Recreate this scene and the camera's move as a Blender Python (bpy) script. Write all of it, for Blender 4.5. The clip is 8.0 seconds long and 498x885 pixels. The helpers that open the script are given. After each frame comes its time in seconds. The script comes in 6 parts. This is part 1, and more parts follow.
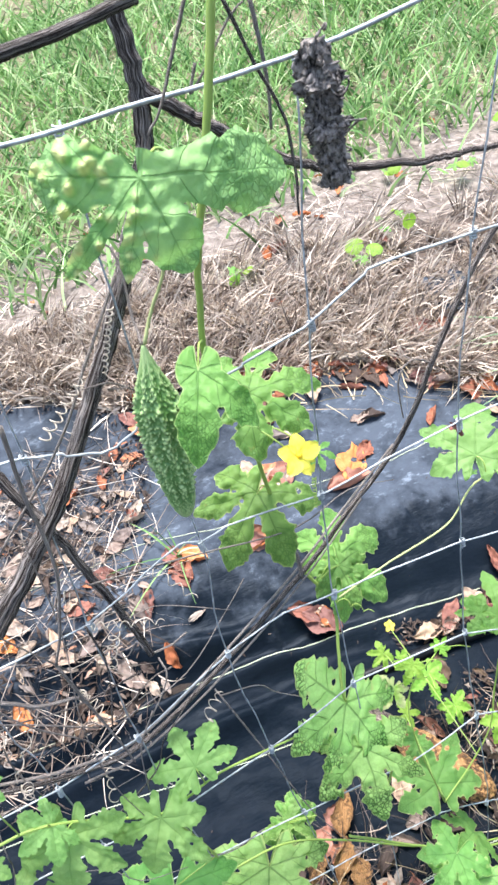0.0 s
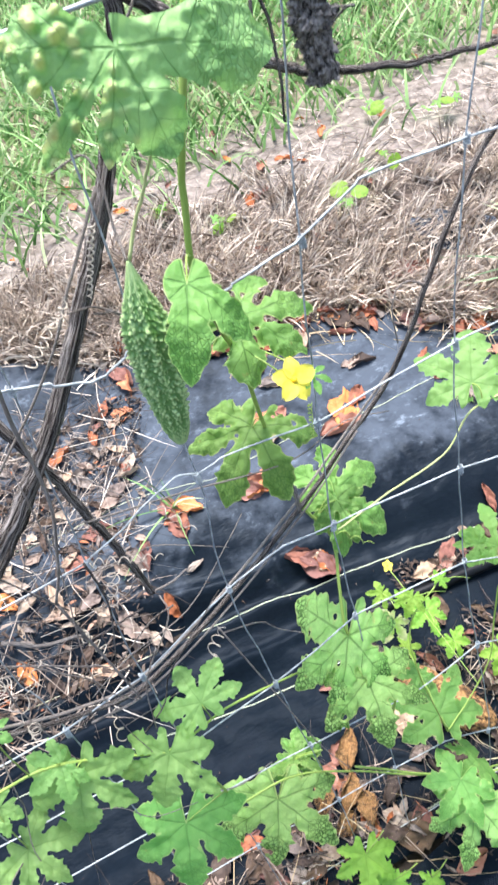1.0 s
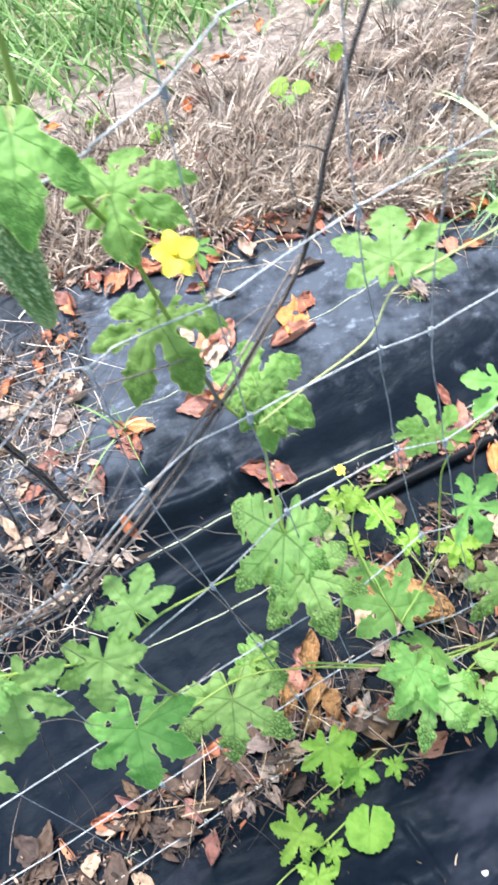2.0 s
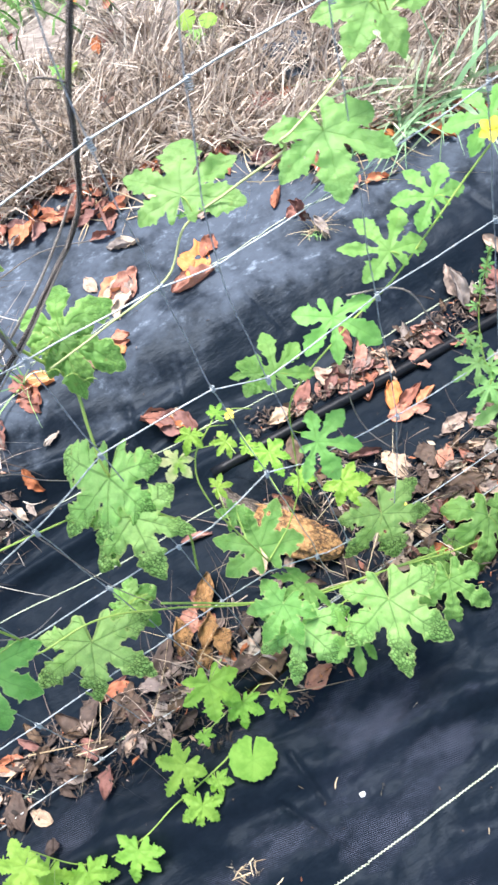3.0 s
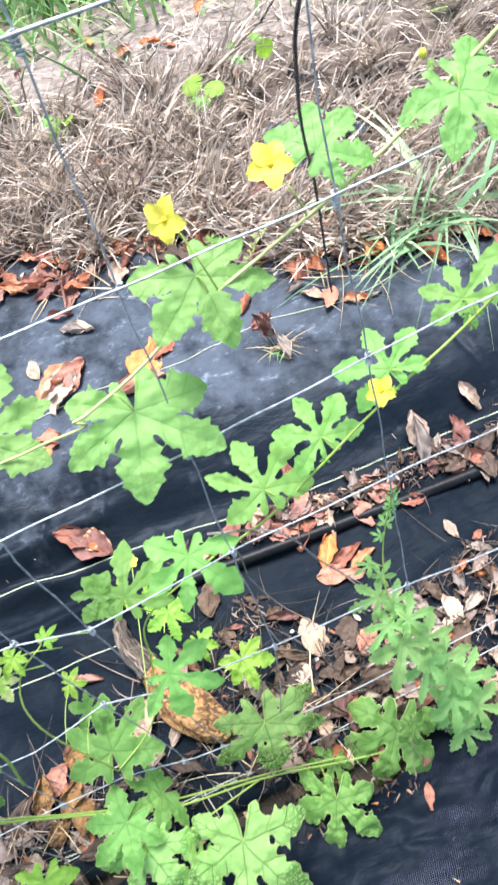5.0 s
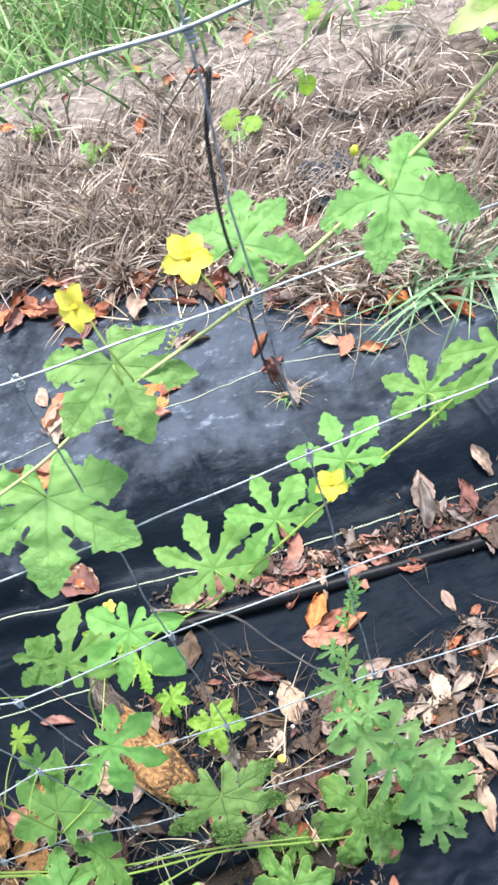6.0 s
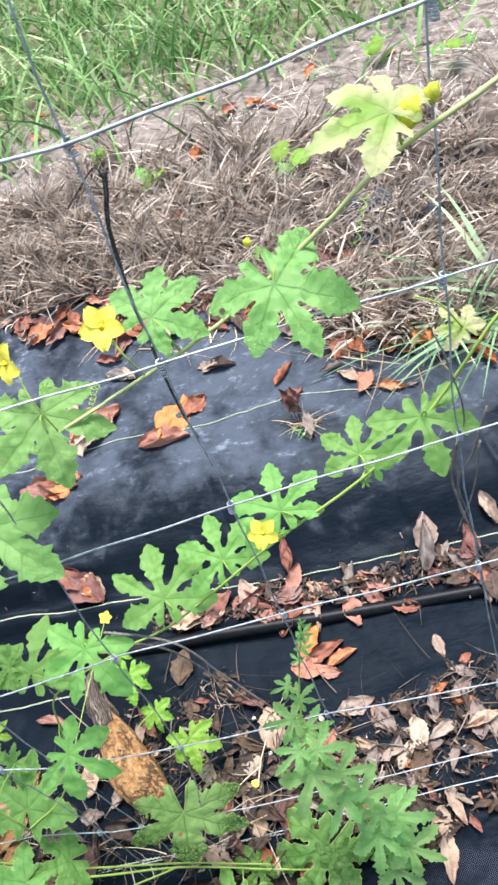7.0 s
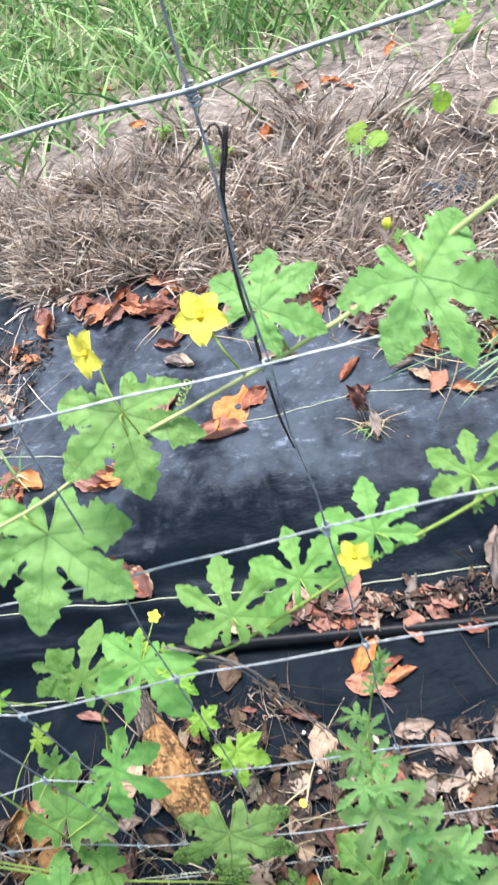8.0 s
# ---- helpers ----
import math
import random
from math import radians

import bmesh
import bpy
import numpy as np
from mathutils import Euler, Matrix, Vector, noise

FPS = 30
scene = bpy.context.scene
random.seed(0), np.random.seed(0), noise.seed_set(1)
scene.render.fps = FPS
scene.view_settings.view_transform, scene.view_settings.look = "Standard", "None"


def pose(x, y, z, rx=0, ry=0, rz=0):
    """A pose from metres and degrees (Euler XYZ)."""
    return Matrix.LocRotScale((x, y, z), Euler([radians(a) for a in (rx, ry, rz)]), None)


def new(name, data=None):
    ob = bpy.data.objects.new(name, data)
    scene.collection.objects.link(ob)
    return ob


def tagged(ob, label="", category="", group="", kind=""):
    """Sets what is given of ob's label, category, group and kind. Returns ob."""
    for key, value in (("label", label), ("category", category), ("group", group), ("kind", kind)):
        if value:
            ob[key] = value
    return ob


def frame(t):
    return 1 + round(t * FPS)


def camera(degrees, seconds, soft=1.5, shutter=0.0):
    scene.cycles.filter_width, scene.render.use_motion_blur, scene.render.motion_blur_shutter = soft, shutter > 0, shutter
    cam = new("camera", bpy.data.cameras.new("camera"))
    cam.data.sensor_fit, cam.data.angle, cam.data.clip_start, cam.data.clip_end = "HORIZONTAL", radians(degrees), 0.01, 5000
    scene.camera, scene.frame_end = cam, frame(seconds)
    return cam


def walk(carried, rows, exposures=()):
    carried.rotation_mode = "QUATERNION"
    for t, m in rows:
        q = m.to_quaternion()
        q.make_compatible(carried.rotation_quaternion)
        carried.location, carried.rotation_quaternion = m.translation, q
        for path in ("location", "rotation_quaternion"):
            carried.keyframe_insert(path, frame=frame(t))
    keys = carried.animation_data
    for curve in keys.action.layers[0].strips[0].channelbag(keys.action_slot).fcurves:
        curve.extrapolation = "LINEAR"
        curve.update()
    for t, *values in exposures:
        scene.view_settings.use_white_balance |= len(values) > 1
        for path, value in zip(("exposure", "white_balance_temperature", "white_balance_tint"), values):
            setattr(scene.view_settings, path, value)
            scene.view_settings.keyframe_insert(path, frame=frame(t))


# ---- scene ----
# BEGIN CAM
cam = camera(38.82, 8.0, soft=2.6, shutter=0.35)
PATH = [
    (0, -0.2810, -0.4953, 1.3028, 52.484, 11.422, -21.265),
    (0.5, -0.2852, -0.4968, 1.2876, 51.363, 11.974, -22.010),
    (1, -0.2931, -0.4979, 1.2717, 48.828, 12.758, -23.380),
    (1.2, -0.2945, -0.4936, 1.2628, 47.589, 13.014, -23.967),
    (2.3, -0.1923, -0.5540, 1.1683, 40.483, 15.413, -28.620),
    (2.5, -0.1537, -0.5774, 1.1463, 39.538, 15.770, -29.117),
    (3, -0.0477, -0.6410, 1.1334, 37.693, 16.378, -29.603),
    (3.5, 0.0007, -0.6617, 1.1265, 36.950, 16.444, -28.405),
    (4, 0.1026, -0.6010, 1.1123, 36.981, 15.523, -26.635),
    (4.5, 0.2567, -0.4953, 1.1310, 37.754, 14.206, -24.061),
    (4.7, 0.2835, -0.4734, 1.1488, 38.509, 13.744, -22.937),
    (5.8, 0.4222, -0.3987, 1.1419, 41.743, 13.313, -16.508),
    (6, 0.4447, -0.4010, 1.1365, 42.224, 13.418, -15.112),
    (6.5, 0.5454, -0.4231, 1.1418, 43.469, 13.657, -11.661),
    (7, 0.5787, -0.4293, 1.1603, 44.818, 14.421, -7.803),
    (7.5, 0.5560, -0.4438, 1.1526, 45.066, 14.591, -4.965),
    (8, 0.5280, -0.3524, 1.1296, 44.910, 14.381, -3.172),
]
walk(cam, [(t, pose(x, y, z, rx, ry, rz)) for t, x, y, z, rx, ry, rz in PATH],
     exposures=[(0, 1.92), (1.0, 1.92), (2.5, 2.01), (3.5, 2.02), (4.5, 2.05), (6.0, 1.72), (7.0, 1.60), (8.0, 1.60)])
# END CAM
# ---- world and light: bright overcast day ----
world = bpy.data.worlds.new("overcast_sky")
scene.world = world
world.use_nodes = True
wt = world.node_tree
sky = wt.nodes.new("ShaderNodeTexSky")
sky.sky_type, sky.sun_disc = 'NISHITA', False
sky.sun_elevation, sky.sun_rotation = radians(80), radians(-30)
sky.air_density, sky.dust_density, sky.ozone_density = 1.0, 2.0, 1.2
wt.links.new(sky.outputs[0], wt.nodes["Background"].inputs[0])
wt.nodes["Background"].inputs[1].default_value = 0.12
sun = new("sun", bpy.data.lights.new("sun", 'SUN'))
sun.data.energy, sun.data.angle, sun.data.color = 3.15, radians(24), (0.99, 0.975, 1.0)
sun.rotation_euler = (radians(-7), radians(4), 0)


# ---- node helper ----
class Tree:
    def __init__(self, name):
        self.mat = bpy.data.materials.new(name)
        self.mat.use_nodes = True
        self.t = self.mat.node_tree
        self.bsdf = self.t.nodes["Principled BSDF"]
        self.out = self.t.nodes["Material Output"]

    def put(self, socket, value):
        if isinstance(value, bpy.types.NodeSocket):
            self.t.links.new(value, socket)
        elif isinstance(value, (tuple, list)) and len(value) == 3 and socket.type == 'RGBA':
            socket.default_value = (*value, 1)
        else:
            socket.default_value = value

    def node(self, kind, out=0, **ins):
        n = self.t.nodes.new("ShaderNode" + kind)
        for k, v in ins.items():
            if k.startswith("i"):
                self.put(n.inputs[int(k[1:])], v)
        return n

    def math(self, op, a, b=0.0, c=0.0):
        n = self.t.nodes.new("ShaderNodeMath")
        n.operation = op
        for s, v in zip(n.inputs, (a, b, c)):
            self.put(s, v)
        return n.outputs[0]

    def ramp(self, v, a, b, c=0.0, d=1.0):
        n = self.t.nodes.new("ShaderNodeMapRange")
        n.interpolation_type = 'SMOOTHSTEP'
        for s, x in zip(n.inputs, (v, a, b, c, d)):
            self.put(s, x)
        return n.outputs[0]

    def mix(self, f, a, b, blend='MIX'):
        n = self.t.nodes.new("ShaderNodeMix")
        n.data_type, n.blend_type = 'RGBA', blend
        self.put(n.inputs[0], f), self.put(n.inputs[6], a), self.put(n.inputs[7], b)
        return n.outputs[2]

    def noise(self, vec, scale, detail=3.0, rough=0.55, stretch=None):
        if stretch:
            m = self.t.nodes.new("ShaderNodeMapping")
            self.t.links.new(vec, m.inputs[0])
            m.inputs[3].default_value = stretch
            vec = m.outputs[0]
        n = self.t.nodes.new("ShaderNodeTexNoise")
        self.put(n.inputs["Vector"], vec)
        n.inputs["Scale"].default_value, n.inputs["Detail"].default_value = scale, detail
        n.inputs["Roughness"].default_value = rough
        return n.outputs[0]

    def voronoi(self, vec, scale, feature='F1'):
        n = self.t.nodes.new("ShaderNodeTexVoronoi")
        n.feature = feature
        self.put(n.inputs["Vector"], vec)
        n.inputs["Scale"].default_value = scale
        return n.outputs["Distance"]

    def coords(self, which="Object"):
        return self.t.nodes.new("ShaderNodeTexCoord").outputs[which]

    def position(self):
        return self.t.nodes.new("ShaderNodeNewGeometry").outputs["Position"]

    def island(self):
        return self.t.nodes.new("ShaderNodeNewGeometry").outputs["Random Per Island"]

    def object_random(self):
        return self.t.nodes.new("ShaderNodeObjectInfo").outputs["Random"]

    def split(self, vec):
        n = self.t.nodes.new("ShaderNodeSeparateXYZ")
        self.put(n.inputs[0], vec)
        return n.outputs

    def hsv(self, col, h=0.5, s=1.0, v=1.0):
        n = self.t.nodes.new("ShaderNodeHueSaturation")
        self.put(n.inputs["Hue"], h), self.put(n.inputs["Saturation"], s), self.put(n.inputs["Value"], v)
        self.put(n.inputs["Color"], col)
        return n.outputs[0]

    def finish(self, col, rough=0.6, spec=0.4, bump=None, strength=0.3, dist=0.002, metal=0.0, thin=0.0, thin_col=None):
        b = self.bsdf.inputs
        self.put(b["Base Color"], col), self.put(b["Roughness"], rough), self.put(b["Specular IOR Level"], spec)
        b["Metallic"].default_value = metal
        if bump is not None:
            n = self.t.nodes.new("ShaderNodeBump")
            n.inputs["Strength"].default_value, n.inputs["Distance"].default_value = strength, dist
            self.put(n.inputs["Height"], bump)
            self.t.links.new(n.outputs[0], b["Normal"])
        if thin:
            tr = self.t.nodes.new("ShaderNodeBsdfTranslucent")
            self.put(tr.inputs[0], thin_col if thin_col is not None else col)
            mx = self.t.nodes.new("ShaderNodeMixShader")
            mx.inputs[0].default_value = thin
            self.t.links.new(self.bsdf.outputs[0], mx.inputs[1])
            self.t.links.new(tr.outputs[0], mx.inputs[2])
            self.t.links.new(mx.outputs[0], self.out.inputs[0])
        return self.mat


# ---- materials ----
def leaf_material(name, light, dark, vein, blister, vein_amount, yellow=0.0, thin=0.5):
    """Palmate ribs with side veins; blister: how strongly the net of small veins shows."""
    m = Tree(name)
    uv = m.coords("UV")
    x, y, _ = m.split(uv)
    x, y = m.math('MULTIPLY_ADD', x, 2.6, -1.3), m.math('MULTIPLY_ADD', y, 2.6, -1.3)
    ang = m.math('ARCTAN2', x, y)
    step = radians(54)
    k = m.math('MULTIPLY', m.math('ROUND', m.math('DIVIDE', ang, step)), step)
    de = m.math('SUBTRACT', ang, k)
    r = m.math('SQRT', m.math('ADD', m.math('MULTIPLY', x, x), m.math('MULTIPLY', y, y)))
    wob = m.math('MULTIPLY_ADD', m.noise(uv, 9, 2), 0.12, -0.06)
    d = m.math('ABSOLUTE', m.math('ADD', m.math('MULTIPLY', r, m.math('SINE', de)), m.math('MULTIPLY', wob, 0.3)))
    s = m.math('MULTIPLY', r, m.math('COSINE', de))
    width = m.ramp(s, 0.0, 1.0, 0.014, 0.006)
    main = m.math('SUBTRACT', 1.0, m.ramp(m.math('DIVIDE', d, width), 0.35, 1.2))
    fr = m.math('FRACT', m.math('MULTIPLY', m.math('ADD', m.math('SUBTRACT', s, m.math('MULTIPLY', d, 0.9)), wob), 5.5))
    side = m.ramp(m.math('ABSOLUTE', m.math('SUBTRACT', fr, 0.5)), 0.0, 0.045, 1, 0)
    rim = m.t.nodes.new("ShaderNodeAttribute")
    rim.attribute_name = "rim"
    rim = rim.outputs["Fac"]
    outer = m.ramp(m.math('ADD', r, m.math('MULTIPLY_ADD', m.noise(uv, 6, 2), 0.9, -0.45)), 0.42, 0.78, 0.08, 1.0)
    crinkled = m.noise(uv, 26, 2)
    cell = m.voronoi(m.mix(0.035, uv, m.t.nodes.new("ShaderNodeTexNoise").outputs[1]), 58, 'DISTANCE_TO_EDGE')
    net = m.math('MULTIPLY', m.ramp(cell, 0.02, 0.17, 1, 0), outer)
    lines = m.math('MAXIMUM', m.math('MULTIPLY', main, 0.45), m.math('MAXIMUM', m.math('MULTIPLY', m.math('MULTIPLY', side, m.ramp(r, 0.20, 0.38)), 0.35 + 0.4 * blister), m.math('MULTIPLY', net, blister)))
    rnd = m.object_random()
    patch = m.noise(uv, 5.5, 4)
    col = m.mix(m.ramp(patch, 0.35, 0.7), light, dark)
    col = m.mix(m.math('MULTIPLY', lines, vein_amount), col, vein)
    if yellow:
        yl = m.math('MULTIPLY', m.ramp(m.noise(uv, 2.6, 2), 0.32, 0.50), yellow)
        col = m.mix(yl, col, (0.62, 0.60, 0.32))
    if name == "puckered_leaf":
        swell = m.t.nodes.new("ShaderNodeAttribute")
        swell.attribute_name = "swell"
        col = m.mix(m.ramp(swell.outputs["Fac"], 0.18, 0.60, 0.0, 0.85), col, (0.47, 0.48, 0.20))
    if blister >= 0.45:
        col = m.mix(m.ramp(rim, 0.006, 0.022, 0.7, 0.0), col, (0.36, 0.46, 0.16))
    spots = m.ramp(m.noise(uv, 16, 2), 0.70, 0.78)
    col = m.mix(m.math('MULTIPLY', spots, 0.35), col, (0.30, 0.22, 0.07))
    col = m.hsv(col, m.math('MULTIPLY_ADD', rnd, 0.024, 0.488), 1.0, m.math('MULTIPLY_ADD', rnd, 0.30, 0.87))
    fine = m.noise(uv, 60, 2)
    h = m.math('ADD', m.math('MULTIPLY', lines, -1.0), m.math('MULTIPLY_ADD', fine, 0.3, m.math('MULTIPLY', crinkled, 0.5)))
    glow = m.hsv(col, 0.495, 1.08, 1.55)
    return m.finish(col, m.math('MULTIPLY_ADD', fine, 0.2, 0.44), 0.26, h, 0.60 + 0.25 * blister, 0.0020 + 0.0015 * blister, thin=thin, thin_col=glow)


LEAF = {
    "o": leaf_material("fresh_leaf", (0.220, 0.410, 0.112), (0.160, 0.330, 0.080), (0.095, 0.24, 0.03), 0.10, 0.50),
    "b": leaf_material("soft_leaf", (0.245, 0.425, 0.135), (0.180, 0.345, 0.100), (0.085, 0.21, 0.04), 0.30, 0.60),
    "c": leaf_material("crinkled_leaf", (0.185, 0.335, 0.085), (0.120, 0.250, 0.055), (0.025, 0.085, 0.020), 0.48, 0.80, thin=0.40),
    "k": leaf_material("netted_leaf", (0.315, 0.535, 0.170), (0.235, 0.450, 0.125), (0.018, 0.070, 0.014), 0.95, 0.86),
    "d": leaf_material("dark_leaf", (0.200, 0.395, 0.105), (0.130, 0.305, 0.072), (0.04, 0.130, 0.025), 0.5, 0.6),
    "y": leaf_material("yellowing_leaf", (0.27, 0.43, 0.085), (0.19, 0.36, 0.06), (0.12, 0.26, 0.04), 0.12, 0.5, 0.9),
    "t": leaf_material("puckered_leaf", (0.25, 0.39, 0.14), (0.15, 0.28, 0.085), (0.05, 0.13, 0.03), 0.42, 0.80, thin=0.30),
    "m": leaf_material("young_leaf", (0.280, 0.470, 0.080), (0.195, 0.375, 0.055), (0.12, 0.27, 0.04), 0.15, 0.5),
    "w": leaf_material("weed_leaf", (0.27, 0.475, 0.165), (0.195, 0.385, 0.12), (0.10, 0.25, 0.05), 0.2, 0.4),
}
LEAF["s"], LEAF["r"], LEAF["f"] = LEAF["o"], LEAF["m"], LEAF["c"]


def stem_material(name, a, b, bumpy=0.2):
    m = Tree(name)
    uv = m.coords("UV")
    n = m.noise(uv, 6, 3, stretch=(3, 0.5, 1))
    return m.finish(m.mix(n, a, b), 0.5, 0.35, n, bumpy, 0.001)


def bark_material(name, dark, pale):
    m = Tree(name)
    uv = m.coords("UV")
    strip = m.noise(uv, 7, 5, 0.7, stretch=(5, 0.16, 1))
    fine = m.noise(uv, 26, 3, 0.6, stretch=(5, 0.18, 1))
    f = m.ramp(m.math('MULTIPLY_ADD', fine, 0.5, m.math('MULTIPLY', strip, 0.6)), 0.52, 0.66)
    return m.finish(m.mix(f, dark, pale), 0.95, 0.08, m.math('ADD', strip, fine), 0.9, 0.0014)


stem_pale = stem_material("stem_pale", (0.33, 0.38, 0.13), (0.46, 0.47, 0.22))
stem_green = stem_material("stem_green", (0.20, 0.31, 0.05), (0.33, 0.42, 0.10))
tendril_pale = stem_material("tendril_pale", (0.34, 0.28, 0.21), (0.5, 0.43, 0.34))
bark = bark_material("bark", (0.026, 0.019, 0.016), (0.40, 0.355, 0.32))
bark_pale = bark_material("bark_pale", (0.20, 0.165, 0.14), (0.50, 0.45, 0.40))


def wire_material(name, c1, c2, rough):
    m = Tree(name)
    p = m.position()
    n = m.noise(p, 120, 3)
    return m.finish(m.mix(m.ramp(n, 0.4, 0.65), c1, c2), m.math('MULTIPLY_ADD', n, 0.25, rough), 0.5, n, 0.15, 0.0005, metal=0.3)


wire_steel = wire_material("galvanised_wire", (0.29, 0.31, 0.31), (0.49, 0.51, 0.50), 0.42)
stay_steel = wire_material("dull_stay_wire", (0.25, 0.27, 0.28), (0.42, 0.44, 0.45), 0.45)


def soil_material():
    m = Tree("soil")
    p = m.position()
    x, y, z = m.split(p)
    big, mid, fine = m.noise(p, 2.5, 4), m.noise(p, 22, 4, 0.6), m.noise(p, 160, 3, 0.6)
    yy = m.math('ADD', y, m.math('MULTIPLY_ADD', big, 0.9, -0.45))
    dark = m.mix(mid, (0.018, 0.015, 0.013), (0.065, 0.05, 0.041))
    thatch = m.mix(m.ramp(mid, 0.3, 0.7), (0.035, 0.027, 0.022), (0.15, 0.115, 0.092))
    sand = m.mix(m.ramp(m.math('ADD', m.math('MULTIPLY', mid, 0.6), m.math('MULTIPLY', m.noise(p, 70, 3, 0.7), 0.4)), 0.36, 0.64), (0.105, 0.085, 0.070), (0.30, 0.255, 0.220))
    turf = m.mix(m.ramp(mid, 0.3, 0.65), (0.07, 0.085, 0.03), (0.25, 0.21, 0.14))
    col = m.mix(m.ramp(yy, 0.85, 1.1), dark, thatch)
    col = m.mix(m.ramp(yy, 1.62, 1.85), col, sand)
    col = m.mix(m.ramp(yy, 2.3, 2.75), col, turf)
    col = m.mix(m.math('MULTIPLY', fine, 0.35), col, (0.04, 0.032, 0.028))
    return m.finish(col, 0.95, 0.15, m.math('ADD', mid, m.math('MULTIPLY', fine, 0.5)), 0.6, 0.008)


def fabric_material():
    m = Tree("woven_fabric")
    p = m.position()
    x, y, z = m.split(p)
    wx = m.math('SINE', m.math('MULTIPLY', x, 1650.0))
    wy = m.math('SINE', m.math('MULTIPLY', y, 1500.0))
    weave = m.math('MULTIPLY', wx, wy)
    big, mid, fine = m.noise(p, 3.2, 4, 0.6), m.noise(p, 14, 4, 0.65), m.noise(p, 90, 3)
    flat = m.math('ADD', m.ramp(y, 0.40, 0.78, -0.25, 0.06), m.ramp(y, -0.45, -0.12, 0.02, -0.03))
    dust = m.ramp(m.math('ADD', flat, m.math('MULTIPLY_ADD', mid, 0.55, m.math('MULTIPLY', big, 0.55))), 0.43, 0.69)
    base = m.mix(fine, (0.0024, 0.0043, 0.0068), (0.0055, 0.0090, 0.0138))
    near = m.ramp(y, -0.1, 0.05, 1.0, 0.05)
    # patches of brighter bluish weave: the cloth's sheen, put into its colour
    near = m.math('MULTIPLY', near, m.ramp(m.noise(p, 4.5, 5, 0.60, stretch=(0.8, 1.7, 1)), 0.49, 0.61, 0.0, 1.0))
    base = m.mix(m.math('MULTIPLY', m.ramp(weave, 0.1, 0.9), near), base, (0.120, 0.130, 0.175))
    film = m.math('MULTIPLY', m.ramp(y, -0.16, -0.04, 0.12, 0.0), m.ramp(m.noise(p, 3.4, 4, 0.6, stretch=(0.7, 1.5, 1)), 0.44, 0.62))
    base = m.mix(film, base, (0.030, 0.034, 0.052))
    scuff = m.ramp(m.noise(p, 24, 6, 0.78, stretch=(0.8, 1.3, 1)), 0.53, 0.70)
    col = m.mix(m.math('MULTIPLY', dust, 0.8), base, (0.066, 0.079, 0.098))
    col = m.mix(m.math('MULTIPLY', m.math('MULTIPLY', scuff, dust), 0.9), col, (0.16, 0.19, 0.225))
    h = m.math('ADD', m.math('MULTIPLY', weave, near), m.math('MULTIPLY', mid, 0.6))
    m.bsdf.inputs["Specular Tint"].default_value = (0.74, 0.86, 1.0, 1)
    crease = m.noise(p, 16, 4, 0.6, stretch=(0.7, 1.6, 1))
    h = m.math('ADD', h, m.math('MULTIPLY', crease, 2.2))
    return m.finish(col, m.ramp(dust, 0, 1, 0.46, 0.75), m.math('ADD', m.ramp(y, -0.15, 0.1, 0.050, 0.03), m.ramp(y, 0.40, 0.56, 0.0, 0.07)), h, 0.55, 0.004)


def blade_material(name, a, b, c, thin=0.25):
    m = Tree(name)
    r = m.island()
    p = m.position()
    n = m.noise(p, 4, 3)
    col = m.mix(m.ramp(r, 0.0, 0.7), a, b)
    col = m.mix(m.ramp(m.math('ADD', r, m.math('MULTIPLY', n, 0.4)), 0.85, 1.25), col, c)
    return m.finish(col, 0.6, 0.25, thin=thin)


def dead_leaf_material(name, a, b, c):
    m = Tree(name)
    uv = m.coords("UV")
    x, y, _ = m.split(uv)
    d = m.math('ABSOLUTE', m.math('SUBTRACT', x, 0.5))
    rib = m.ramp(d, 0.01, 0.05, 1, 0)
    fr = m.math('FRACT', m.math('MULTIPLY', m.math('SUBTRACT', y, m.math('MULTIPLY', d, 0.8)), 9.0))
    side = m.ramp(m.math('ABSOLUTE', m.math('SUBTRACT', fr, 0.5)), 0.0, 0.12, 1, 0)
    rnd = m.math('FRACT', m.math('ADD', m.object_random(), m.math('MULTIPLY', m.island(), 7.31)))
    g = m.position()
    n = m.noise(g, 45, 4, 0.65)
    col = m.mix(m.ramp(n, 0.35, 0.65), a, b)
    col = m.mix(m.math('MULTIPLY', m.ramp(m.noise(g, 120, 3), 0.60, 0.70), 0.7), col, c)
    col = m.mix(m.math('MULTIPLY', m.math('MAXIMUM', rib, m.math('MULTIPLY', side, 0.4)), 0.3), col, c)
    col = m.hsv(col, m.math('MULTIPLY_ADD', rnd, 0.02, 0.49), m.math('MULTIPLY_ADD', rnd, 0.4, 0.7), m.math('MULTIPLY_ADD', rnd, 0.70, 0.52))
    return m.finish(col, 0.7, 0.25, m.math('ADD', n, rib), 0.4, 0.002, thin=0.12)


